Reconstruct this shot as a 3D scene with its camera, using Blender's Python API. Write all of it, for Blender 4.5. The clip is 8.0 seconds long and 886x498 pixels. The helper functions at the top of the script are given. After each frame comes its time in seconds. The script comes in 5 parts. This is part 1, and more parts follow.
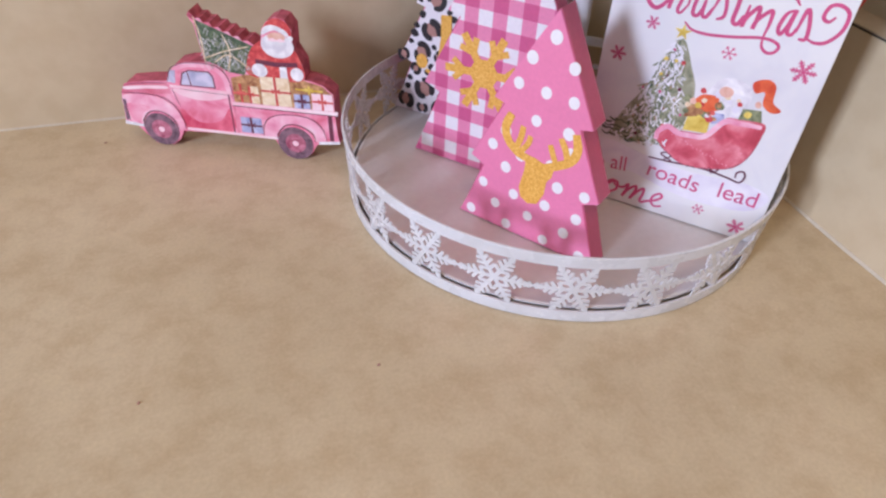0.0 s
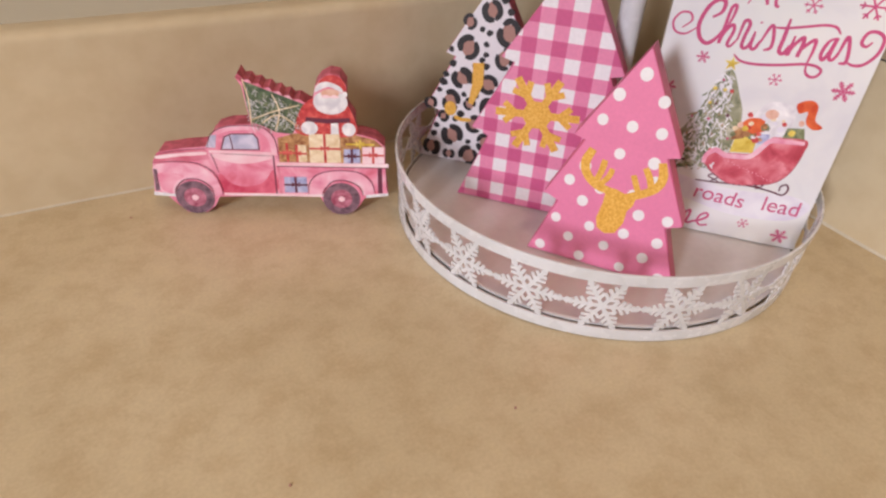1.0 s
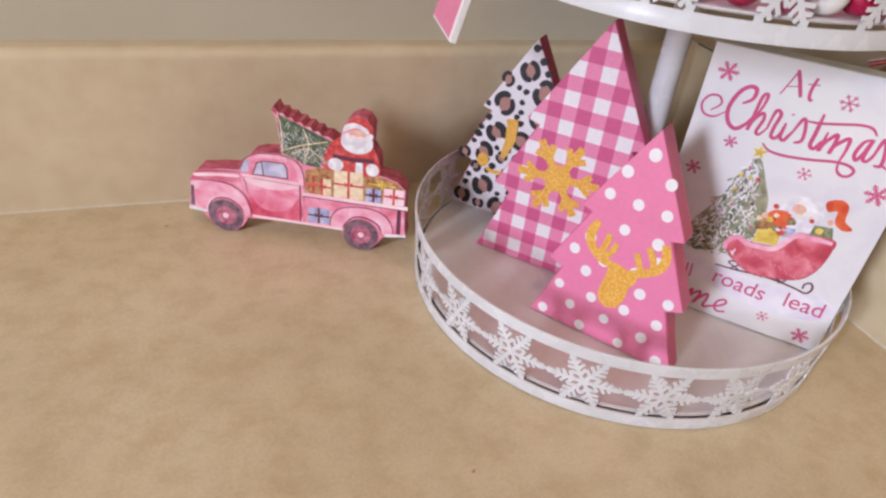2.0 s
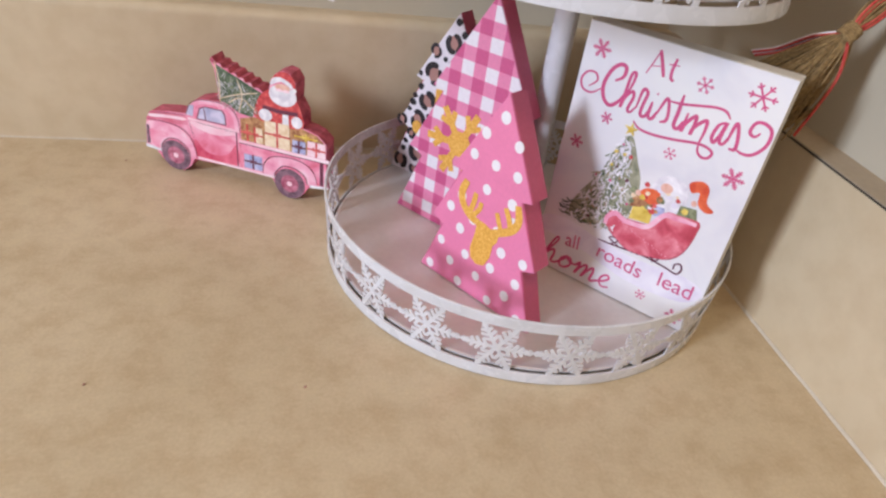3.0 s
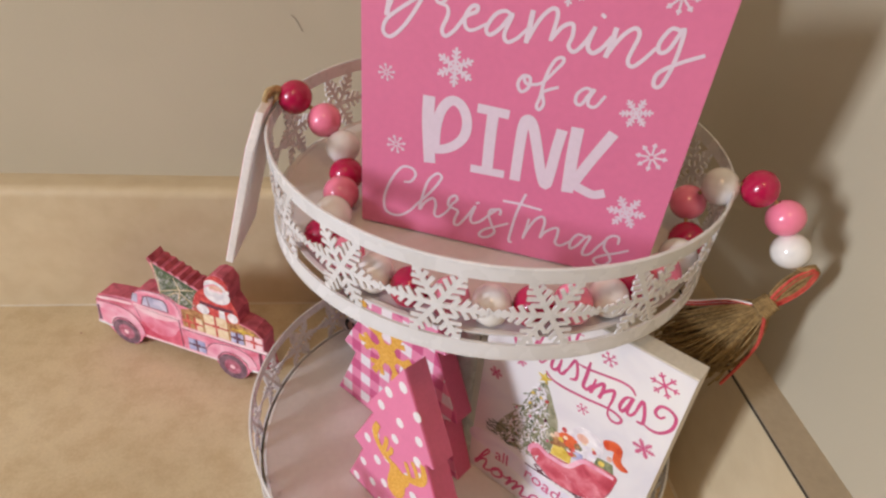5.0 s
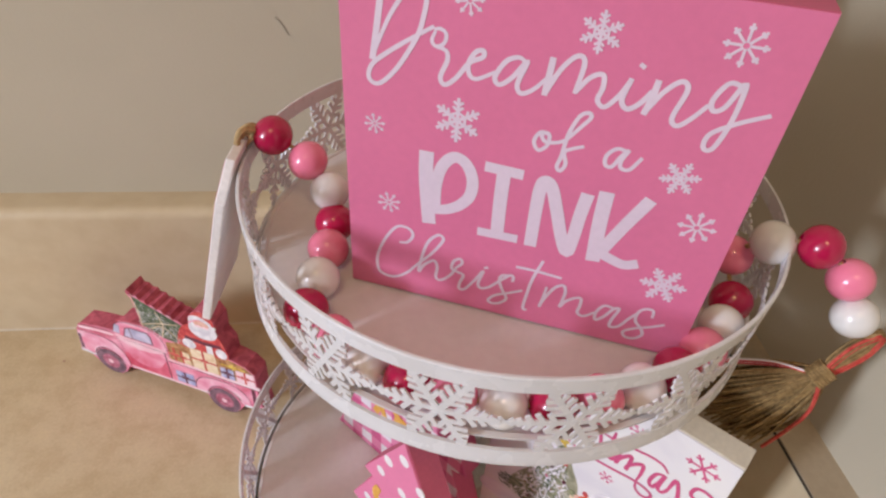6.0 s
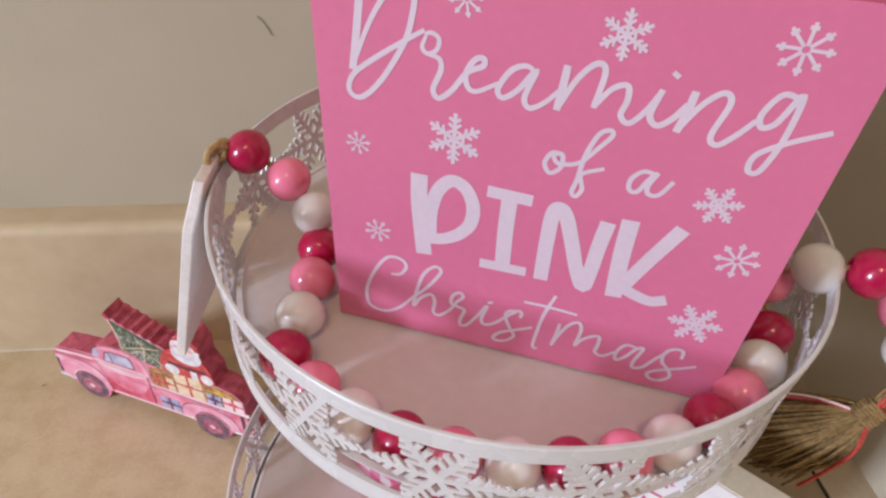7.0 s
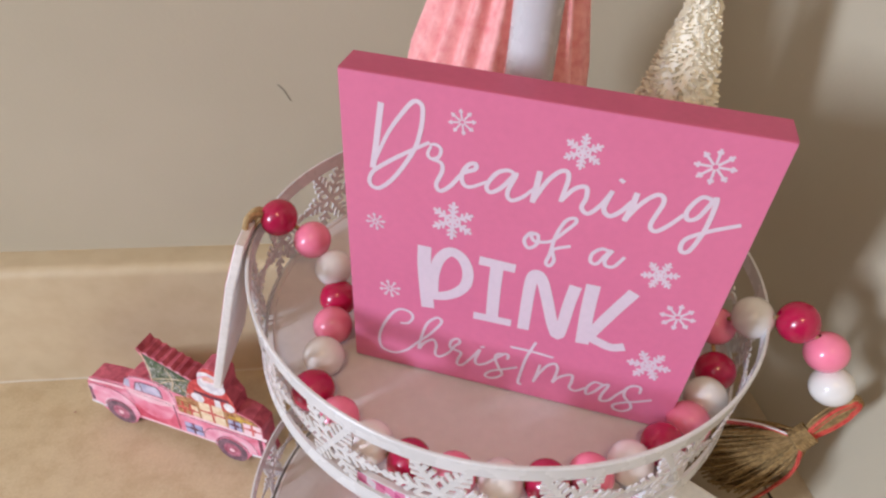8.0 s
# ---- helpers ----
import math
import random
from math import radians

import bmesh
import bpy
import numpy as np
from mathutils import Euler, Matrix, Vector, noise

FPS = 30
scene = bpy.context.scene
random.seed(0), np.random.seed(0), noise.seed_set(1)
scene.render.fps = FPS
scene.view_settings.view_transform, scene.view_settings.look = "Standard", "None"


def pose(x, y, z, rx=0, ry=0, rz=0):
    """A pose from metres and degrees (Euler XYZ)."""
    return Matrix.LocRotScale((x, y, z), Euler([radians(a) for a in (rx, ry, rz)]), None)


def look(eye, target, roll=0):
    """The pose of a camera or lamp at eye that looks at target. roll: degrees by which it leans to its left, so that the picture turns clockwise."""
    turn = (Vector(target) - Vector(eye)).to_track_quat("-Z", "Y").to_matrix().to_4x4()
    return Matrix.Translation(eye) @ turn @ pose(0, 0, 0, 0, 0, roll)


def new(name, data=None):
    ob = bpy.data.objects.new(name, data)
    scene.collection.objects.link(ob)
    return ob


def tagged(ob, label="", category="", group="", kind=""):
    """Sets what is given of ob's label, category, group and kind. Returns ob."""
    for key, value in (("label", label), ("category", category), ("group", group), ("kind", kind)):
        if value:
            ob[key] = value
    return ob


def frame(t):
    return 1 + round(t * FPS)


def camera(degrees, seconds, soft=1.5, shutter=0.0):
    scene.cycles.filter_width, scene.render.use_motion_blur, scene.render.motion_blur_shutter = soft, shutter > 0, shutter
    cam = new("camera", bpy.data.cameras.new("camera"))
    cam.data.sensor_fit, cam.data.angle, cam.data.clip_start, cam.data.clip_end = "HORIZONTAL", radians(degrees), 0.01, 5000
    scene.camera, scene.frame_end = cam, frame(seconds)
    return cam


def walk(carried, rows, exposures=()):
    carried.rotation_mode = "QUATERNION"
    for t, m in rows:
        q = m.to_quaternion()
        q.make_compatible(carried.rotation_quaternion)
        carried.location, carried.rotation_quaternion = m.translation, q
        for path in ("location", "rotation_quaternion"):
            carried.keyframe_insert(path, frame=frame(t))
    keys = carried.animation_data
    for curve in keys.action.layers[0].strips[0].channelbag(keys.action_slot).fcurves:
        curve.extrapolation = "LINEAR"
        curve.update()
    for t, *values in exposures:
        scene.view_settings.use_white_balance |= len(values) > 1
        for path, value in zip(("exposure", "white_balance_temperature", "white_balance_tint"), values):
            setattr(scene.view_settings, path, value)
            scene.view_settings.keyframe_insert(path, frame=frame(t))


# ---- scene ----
cam = camera(68.46, 8.0, soft=2.4)
PATH = [
    (0, (-0.16984, -0.29330, 0.22260), (-0.06841, -0.00665, -0.03728), 3.090),
    (0.5, (-0.21633, -0.27817, 0.21926), (-0.05972, -0.00293, -0.02512), 3.695),
    (1, (-0.26068, -0.25665, 0.21770), (-0.09335, 0.02056, -0.01716), 3.880),
    (1.2, (-0.26115, -0.24813, 0.21942), (-0.08906, 0.02607, -0.01554), 3.917),
    (2.3, (-0.19413, -0.29434, 0.23576), (-0.08888, 0.02153, 0.01407), 8.396),
    (2.5, (-0.17268, -0.31419, 0.23734), (-0.07492, 0.00346, 0.01476), 9.057),
    (3, (-0.13272, -0.33151, 0.23528), (-0.05090, -0.01289, 0.00771), 8.499),
    (3.5, (-0.11722, -0.31715, 0.21831), (-0.05723, -0.00224, -0.02093), 7.943),
    (4, (-0.08739, -0.29943, 0.26032), (-0.03061, 0.01489, 0.01953), 6.729),
    (4.5, (-0.08255, -0.28137, 0.31781), (-0.03212, 0.03671, 0.08057), 5.993),
    (5, (-0.06369, -0.25888, 0.34245), (-0.00979, 0.05974, 0.10671), 5.720),
    (5.2, (-0.06088, -0.24945, 0.34841), (-0.00707, 0.06433, 0.10624), 5.672),
    (6.3, (-0.05468, -0.19094, 0.35065), (-0.00921, 0.11297, 0.09459), 4.257),
    (6.5, (-0.05411, -0.18407, 0.34615), (-0.00902, 0.12002, 0.09022), 4.122),
    (7, (-0.05026, -0.17652, 0.34240), (-0.00525, 0.12463, 0.08302), 3.548),
    (7.5, (-0.05215, -0.18023, 0.34708), (-0.00400, 0.12113, 0.08849), 4.182),
    (8, (-0.05581, -0.19958, 0.37870), (-0.00830, 0.10886, 0.12848), 3.617),
]
walk(cam, [(t, look(eye, target, roll)) for t, eye, target, roll in PATH],
     exposures=[(0.0, -0.54, 5650, 24), (0.5, -0.58, 6050, 24), (1.0, -0.62, 6700, 22), (1.2, -0.62, 6700, 22), (2.5, -0.52, 5850, 21), (4.0, -0.54, 6350, 19), (5.0, -0.58, 6600, 19), (6.5, -0.58, 6050, 21), (8.0, -0.44, 6000, 19)])

# ---- world and light ----
world = bpy.data.worlds.new("world")
scene.world = world
world.use_nodes = True
sky = world.node_tree.nodes.new("ShaderNodeTexSky")
sky.sky_type, sky.sun_disc = "NISHITA", False
sky.sun_elevation, sky.sun_rotation = radians(35), radians(200)
world.node_tree.links.new(sky.outputs[0], world.node_tree.nodes["Background"].inputs[0])
world.node_tree.nodes["Background"].inputs[1].default_value = 0.06


def area_lamp(name, at, target, sx, sy, watts, colour):
    data = bpy.data.lights.new(name, "AREA")
    data.shape, data.size, data.size_y, data.energy, data.color = "RECTANGLE", sx, sy, watts, colour
    ob = new(name, data)
    ob.matrix_world = look(at, target)
    return ob


WIN = (-1.53, -1.13, 0.56, 1.22)  # the window in the wall to the left of the camera: y0, y1, z0, z1
area_lamp("window_light", (-2.32, -1.33, 0.89), (0.0, -1.33, 0.89), 0.34, 0.62, 98, (0.82, 0.915, 1.0))
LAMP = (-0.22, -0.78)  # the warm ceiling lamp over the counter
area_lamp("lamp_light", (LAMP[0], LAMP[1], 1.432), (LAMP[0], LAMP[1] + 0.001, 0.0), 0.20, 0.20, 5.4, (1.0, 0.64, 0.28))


# ---- materials ----
def srgb(r, g, b):
    return tuple((c / 255 / 12.92) if c / 255 <= 0.04045 else ((c / 255 + 0.055) / 1.055) ** 2.4 for c in (r, g, b)) + (1.0,)


class Nodes:
    """A small helper for one node material."""

    def __init__(self, name, rough=0.6, metal=0.0, coat=0.0):
        self.mat = bpy.data.materials.new(name)
        self.mat.use_nodes = True
        self.tree = self.mat.node_tree
        self.bsdf = self.tree.nodes["Principled BSDF"]
        self.bsdf.inputs["Roughness"].default_value = rough
        self.bsdf.inputs["Metallic"].default_value = metal
        self.bsdf.inputs["Coat Weight"].default_value = coat
        self.coord = self.add("ShaderNodeTexCoord").outputs["Object"]

    def add(self, kind):
        return self.tree.nodes.new(kind)

    def join(self, a, b):
        self.tree.links.new(a, b)

    def noise(self, scale, detail=3.0, rough=0.5, vec=None, dist=0.0):
        n = self.add("ShaderNodeTexNoise")
        n.inputs["Scale"].default_value, n.inputs["Detail"].default_value = scale, detail
        n.inputs["Roughness"].default_value, n.inputs["Distortion"].default_value = rough, dist
        self.join(vec or self.coord, n.inputs["Vector"])
        return n.outputs["Fac"]

    def stretched(self, sx, sy, sz):
        m = self.add("ShaderNodeMapping")
        m.inputs["Scale"].default_value = (sx, sy, sz)
        self.join(self.coord, m.inputs["Vector"])
        return m.outputs["Vector"]

    def ramp(self, fac, stops):
        r = self.add("ShaderNodeValToRGB")
        els = r.color_ramp.elements
        while len(els) < len(stops):
            els.new(0.5)
        for e, (p, c) in zip(els, stops):
            e.position, e.color = p, c
        self.join(fac, r.inputs["Fac"])
        return r.outputs["Color"]

    def mix(self, fac, a, b, mode="MIX"):
        m = self.add("ShaderNodeMix")
        m.data_type, m.blend_type = "RGBA", mode
        for sock, v in ((m.inputs[0], fac), (m.inputs[6], a), (m.inputs[7], b)):
            if isinstance(v, (int, float)) or isinstance(v, tuple):
                sock.default_value = v
            else:
                self.join(v, sock)
        return m.outputs[2]

    def math(self, op, a, b=0.0):
        m = self.add("ShaderNodeMath")
        m.operation = op
        for sock, v in ((m.inputs[0], a), (m.inputs[1], b)):
            if isinstance(v, (int, float)):
                sock.default_value = v
            else:
                self.join(v, sock)
        return m.outputs[0]

    def colour(self, c):
        if isinstance(c, tuple):
            self.bsdf.inputs["Base Color"].default_value = c
        else:
            self.join(c, self.bsdf.inputs["Base Color"])
        return self

    def bump(self, fac, strength=0.2, distance=0.001):
        b = self.add("ShaderNodeBump")
        b.inputs["Strength"].default_value, b.inputs["Distance"].default_value = strength, distance
        self.join(fac, b.inputs["Height"])
        self.join(b.outputs[0], self.bsdf.inputs["Normal"])
        return self

    def rough(self, fac, lo, hi):
        m = self.add("ShaderNodeMapRange")
        m.inputs["To Min"].default_value, m.inputs["To Max"].default_value = lo, hi
        self.join(fac, m.inputs["Value"])
        self.join(m.outputs[0], self.bsdf.inputs["Roughness"])
        return self


def plain(name, c, rough=0.55, vary=0.10, scale=60.0, bump=0.05, metal=0.0, coat=0.0):
    """A painted or printed surface with a light mottling at two scales."""
    n = Nodes(name, rough, metal, coat)
    dark = tuple(v * (1 - vary) for v in c[:3]) + (1,)
    light = tuple(min(1, v * (1 + vary)) for v in c[:3]) + (1,)
    f = n.mix(0.5, n.noise(scale, 4), n.noise(scale * 9, 2))
    n.colour(n.ramp(f, [(0.3, dark), (0.7, light)]))
    return n.bump(n.noise(scale * 25, 2), bump, 0.0004).mat


def laminate():
    n = Nodes("beige_laminate", 0.42)
    big = n.noise(9, 5, 0.6, dist=0.4)
    mid = n.noise(55, 5, 0.65)
    fine = n.noise(600, 2)
    base = n.ramp(big, [(0.30, (0.585, 0.470, 0.295, 1)), (0.55, (0.655, 0.535, 0.345, 1)), (0.75, (0.705, 0.585, 0.390, 1))])
    spots = n.ramp(mid, [(0.36, (0.80, 0.72, 0.62, 1)), (0.55, (1, 1, 1, 1)), (0.70, (1.06, 1.06, 1.02, 1))])
    c = n.mix(0.55, base, spots, "MULTIPLY")
    c = n.mix(0.20, c, n.ramp(fine, [(0.3, (0.66, 0.60, 0.52, 1)), (0.7, (1.1, 1.1, 1.1, 1))]), "MULTIPLY")
    n.colour(c)
    n.rough(mid, 0.34, 0.5)
    return n.bump(n.noise(1500, 2), 0.06, 0.0004).mat


def wall_paint():
    n = Nodes("cream_wall_paint", 0.75)
    n.colour(n.ramp(n.noise(7, 4), [(0.3, (0.475, 0.42, 0.305, 1)), (0.7, (0.525, 0.465, 0.345, 1))]))
    return n.bump(n.noise(420, 3), 0.12, 0.001).mat


def splash_mat():
    n = Nodes("beige_splash_laminate", 0.4)
    base = n.ramp(n.noise(10, 5, 0.6), [(0.3, (0.57, 0.46, 0.295, 1)), (0.7, (0.66, 0.54, 0.355, 1))])
    c = n.mix(0.35, base, n.ramp(n.noise(60, 4), [(0.36, (0.82, 0.76, 0.68, 1)), (0.6, (1, 1, 1, 1))]), "MULTIPLY")
    n.colour(c)
    return n.bump(n.noise(1500, 2), 0.05, 0.0004).mat


def white_metal():
    n = Nodes("white_enamelled_metal", 0.33)
    f = n.noise(45, 4)
    n.colour(n.ramp(f, [(0.25, (0.62, 0.61, 0.60, 1)), (0.6, (0.72, 0.715, 0.72, 1))]))
    n.rough(n.noise(90, 3), 0.18, 0.36)
    return n.bump(n.noise(700, 2), 0.04, 0.0004).mat


def gingham():
    """Woven check print: bands of pink in two directions on white."""
    n = Nodes("pink_gingham_print", 0.5)
    sep = n.add("ShaderNodeSeparateXYZ")
    n.join(n.coord, sep.inputs[0])
    def band(axis, pitch, shift):
        v = n.math("FRACT", n.math("ADD", n.math("MULTIPLY", axis, 1 / pitch), shift))
        return n.math("LESS_THAN", v, 0.5)
    a, b = band(sep.outputs[0], 0.0161, 0.216), band(sep.outputs[2], 0.0163, 0.204)
    both = n.math("MULTIPLY", a, b)
    one = n.math("MAXIMUM", a, b)
    c = n.mix(one, (0.84, 0.78, 0.80, 1), srgb(230, 136, 170))
    c = n.mix(both, c, srgb(206, 88, 134))
    n.colour(n.mix(0.25, c, n.ramp(n.noise(500, 3), [(0.3, (0.75, 0.75, 0.75, 1)), (0.7, (1.1, 1.1, 1.1, 1))]), "MULTIPLY"))
    return n.bump(n.noise(900, 2), 0.08, 0.0004).mat


def glitter():
    n = Nodes("gold_glitter_paint", 0.5, 0.0)
    v = n.add("ShaderNodeTexVoronoi")
    v.inputs["Scale"].default_value = 1800
    n.join(n.coord, v.inputs["Vector"])
    n.colour(n.ramp(n.noise(900, 3), [(0.3, srgb(216, 154, 52)), (0.55, srgb(236, 178, 76)), (0.8, srgb(248, 208, 120))]))
    return n.bump(v.outputs["Distance"], 0.2, 0.0004).mat


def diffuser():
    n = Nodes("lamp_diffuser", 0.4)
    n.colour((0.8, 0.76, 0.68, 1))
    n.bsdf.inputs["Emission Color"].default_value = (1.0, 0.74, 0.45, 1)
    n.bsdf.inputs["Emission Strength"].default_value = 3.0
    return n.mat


def fibre(name, a, b, rough=0.8, scale=500):
    n = Nodes(name, rough)
    n.colour(n.ramp(n.noise(scale, 4, 0.6), [(0.3, a), (0.7, b)]))
    return n.bump(n.noise(scale * 3, 3), 0.4, 0.0008).mat


def bead_mat(name, c):
    n = Nodes(name, 0.22, 0.0, 0.3)
    info = n.add("ShaderNodeObjectInfo")
    dark = tuple(v * 0.86 for v in c[:3]) + (1,)
    tone = n.mix(info.outputs["Random"], dark, c)
    n.colour(n.mix(0.16, tone, n.ramp(n.noise(160, 4), [(0.35, (0.82, 0.8, 0.78, 1)), (0.65, (1, 1, 1, 1))]), "MULTIPLY"))
    return n.bump(n.noise(260, 3), 0.05, 0.0005).mat


def watercolour(name, a, b, rough=0.5, scale=45, mid=None):
    """A watercolour print: soft pools of tone on paper."""
    n = Nodes(name, rough)
    stops = [(0.34, a), (0.66, b)] if mid is None else [(0.30, a), (0.5, mid), (0.70, b)]
    n.colour(n.ramp(n.noise(scale, 4, 0.55, dist=0.6), stops))
    return n.bump(n.noise(1400, 2), 0.05, 0.0003).mat


M = {
    "laminate": laminate(), "diffuser": diffuser(), "wall": wall_paint(), "splash": splash_mat(), "metal": white_metal(),
    # dish floors: the tray's white with warm reflected light tinted into the colour
    "dish": plain("white_enamel_warm_bounce", (0.66, 0.625, 0.60, 1), 0.30, 0.05, 30),
    "caulk": plain("cream_caulk", (0.62, 0.55, 0.43, 1), 0.5), "scuff": plain("grey_scuff", (0.27, 0.24, 0.19, 1), 0.8), "seam": plain("dark_seam", (0.045, 0.034, 0.024, 1), 0.7),
    "strip": plain("ledge_shade_tan", (0.40, 0.325, 0.225, 1), 0.55, 0.08, 40),
    "floor": plain("brown_floor", (0.20, 0.13, 0.08, 1), 0.5), "ceiling": plain("white_ceiling", (0.52, 0.49, 0.45, 1), 0.8),
    # tree sides: rose paint darkened, their lack of daylight coloured in
    "pink": plain("pink_paint", srgb(231, 130, 167), 0.45, 0.06), "pink_side": plain("rose_side_paint_shaded", srgb(204, 94, 128), 0.5, 0.08),
    # sign_edge: the pink darkened so the board's top and sides carry their shade
    "sign_pink": plain("sign_pink_paint", srgb(219, 118, 153), 0.42, 0.045, 40), "sign_edge": plain("sign_edge_shade_rose", srgb(186, 78, 110), 0.5, 0.06, 50), "white_ink": plain("white_ink", (0.72, 0.60, 0.68, 1), 0.5, 0.05),
    "dot": plain("white_dot_paint", (0.84, 0.80, 0.80, 1), 0.5, 0.05), "gingham": gingham(), "gold": glitter(),
    "leo_base": plain("blush_white_paper", (0.80, 0.74, 0.76, 1), 0.5, 0.04), "leo_black": plain("black_print", (0.018, 0.014, 0.016, 1), 0.5),
    "leo_brown": plain("brown_print", srgb(174, 128, 116), 0.5), "paper": watercolour("white_card_print", (0.69, 0.67, 0.71, 1), (0.83, 0.81, 0.775, 1), 0.45, 22, (0.79, 0.77, 0.77, 1)),
    "card_edge": plain("cream_card_edge", (0.66, 0.62, 0.52, 1), 0.6), "ink_pink": plain("raspberry_ink", srgb(206, 82, 128), 0.5, 0.12, 90),
    "jute": fibre("jute_fibre", srgb(106, 82, 46), srgb(170, 140, 90)), "twine": fibre("pale_twine", srgb(150, 120, 76), srgb(206, 180, 132)),
    "red_thread": fibre("red_thread", srgb(182, 44, 40), srgb(214, 96, 80)), "knit": fibre("pink_knit", srgb(230, 146, 146), srgb(250, 188, 184), 0.9, 260),
    "brush": fibre("cream_bristle", srgb(244, 232, 202), srgb(254, 250, 234), 0.85), "tag": plain("white_tag_paint", (0.80, 0.76, 0.74, 1), 0.5),
    "tag_pink": plain("pink_tag_print", srgb(228, 130, 160), 0.5),
    "bead_r": bead_mat("raspberry_bead", srgb(182, 22, 70)), "bead_p": bead_mat("pink_bead", srgb(250, 136, 164)), "bead_w": bead_mat("white_bead", srgb(242, 239, 234)),
    "t_pink": watercolour("truck_pink_print", srgb(220, 102, 126), srgb(246, 182, 200), 0.45, 75, srgb(236, 140, 166)),
    "t_deep": watercolour("deep_rose_print", srgb(204, 60, 92), srgb(234, 118, 142), 0.45, 90),
    "t_rose": watercolour("truck_rose_print", srgb(206, 92, 116), srgb(232, 142, 164), 0.45, 70),
    "t_edge": watercolour("cut_edge_rose", srgb(158, 62, 80), srgb(208, 100, 120), 0.55, 160), "t_light": watercolour("pale_pink_print", srgb(244, 190, 202), srgb(252, 226, 230), 0.45),
    "t_fender": watercolour("fender_pink_print", srgb(232, 138, 166), srgb(252, 210, 220), 0.45, 90, srgb(244, 176, 196)),
    "t_line": plain("plum_outline", srgb(104, 46, 66), 0.5), "tyre": watercolour("tyre_print", srgb(84, 60, 74), srgb(150, 114, 128), 0.5, 200),
    "hub": watercolour("hub_print", srgb(150, 60, 86), srgb(206, 130, 150), 0.45, 220), "glass_print": watercolour("window_print", srgb(160, 160, 190), srgb(214, 206, 226), 0.4, 120),
    "fir": watercolour("fir_print", srgb(44, 60, 44), srgb(120, 140, 104), 0.55, 260, srgb(80, 96, 72)), "cream": watercolour("cream_gift_print", srgb(226, 196, 154), srgb(250, 232, 204), 0.5, 190),
    "brown": watercolour("brown_gift_print", srgb(140, 84, 52), srgb(214, 164, 112), 0.5, 260), "blue": watercolour("blue_gift_print", srgb(140, 146, 192), srgb(206, 206, 230), 0.5, 150),
    "red": watercolour("red_print", srgb(178, 46, 52), srgb(230, 112, 104), 0.5, 230, srgb(206, 72, 72)), "snow": watercolour("white_fur_print", srgb(214, 208, 214), srgb(250, 246, 246), 0.6, 160),
    "yellow": watercolour("yellow_print", srgb(206, 168, 50), srgb(240, 216, 110), 0.5, 140), "sleigh": watercolour("sleigh_print", srgb(178, 54, 70), srgb(238, 150, 160), 0.5, 75, srgb(212, 90, 106)),
    "orange": watercolour("orange_red_print", srgb(206, 66, 34), srgb(236, 116, 66), 0.5, 120), "lilac": watercolour("lilac_shade_print", srgb(222, 214, 228), srgb(240, 236, 240), 0.5, 60),
    "fir_wash": watercolour("fir_wash_print", srgb(112, 118, 90), srgb(206, 202, 182), 0.55, 130, srgb(160, 158, 130)),
    "peach": watercolour("peach_print", srgb(226, 172, 150), srgb(244, 206, 188), 0.5, 150),
    "moss": watercolour("moss_print", srgb(90, 100, 70), srgb(156, 160, 120), 0.55, 300),
}


# ---- mesh helpers ----
def part(name, bm, material, parent=None, label=""):
    """Links a bmesh as one mesh object, under its thing where one is given."""
    bmesh.ops.recalc_face_normals(bm, faces=bm.faces[:])
    me = bpy.data.meshes.new(name)
    bm.to_mesh(me)
    bm.free()
    me.materials.append(M[material])
    ob = new(name, me)
    if parent:
        ob.parent = parent
    if label:
        tagged(ob, label)
    return ob


def smooth(ob, angle=35):
    ob.data.shade_smooth()
    ob.data.set_sharp_from_angle(angle=radians(angle))
    return ob


def empty(name, m, label, category, group=""):
    ob = new(name)
    ob.empty_display_size = 0.02
    ob.matrix_world = m
    return tagged(ob, label, category, group)


def box(bm, x0, x1, y0, y1, z0, z1):
    v = [bm.verts.new((x, y, z)) for x in (x0, x1) for y in (y0, y1) for z in (z0, z1)]
    for f in ((0, 1, 3, 2), (4, 6, 7, 5), (0, 4, 5, 1), (2, 3, 7, 6), (0, 2, 6, 4), (1, 5, 7, 3)):
        bm.faces.new([v[i] for i in f])


def boxed(*lims):
    bm = bmesh.new()
    box(bm, *lims)
    return bm


def prism(bm, pts, y0, y1):
    """A polygon of (x, z) points, from depth y0 to y1."""
    a = [bm.verts.new((x, y0, z)) for x, z in pts]
    b = [bm.verts.new((x, y1, z)) for x, z in pts]
    bm.faces.new(a)
    bm.faces.new(b[::-1])
    for i in range(len(pts)):
        j = (i + 1) % len(pts)
        bm.faces.new((a[i], b[i], b[j], a[j]))


def plate(pts, y0, y1, bevel=0.0):
    bm = bmesh.new()
    prism(bm, pts, y0, y1)
    if bevel:
        edges = [e for e in bm.edges if abs(e.verts[0].co.y - e.verts[1].co.y) < 1e-7]
        bmesh.ops.bevel(bm, geom=edges, offset=bevel, segments=2, affect="EDGES", profile=0.5)
    return bm


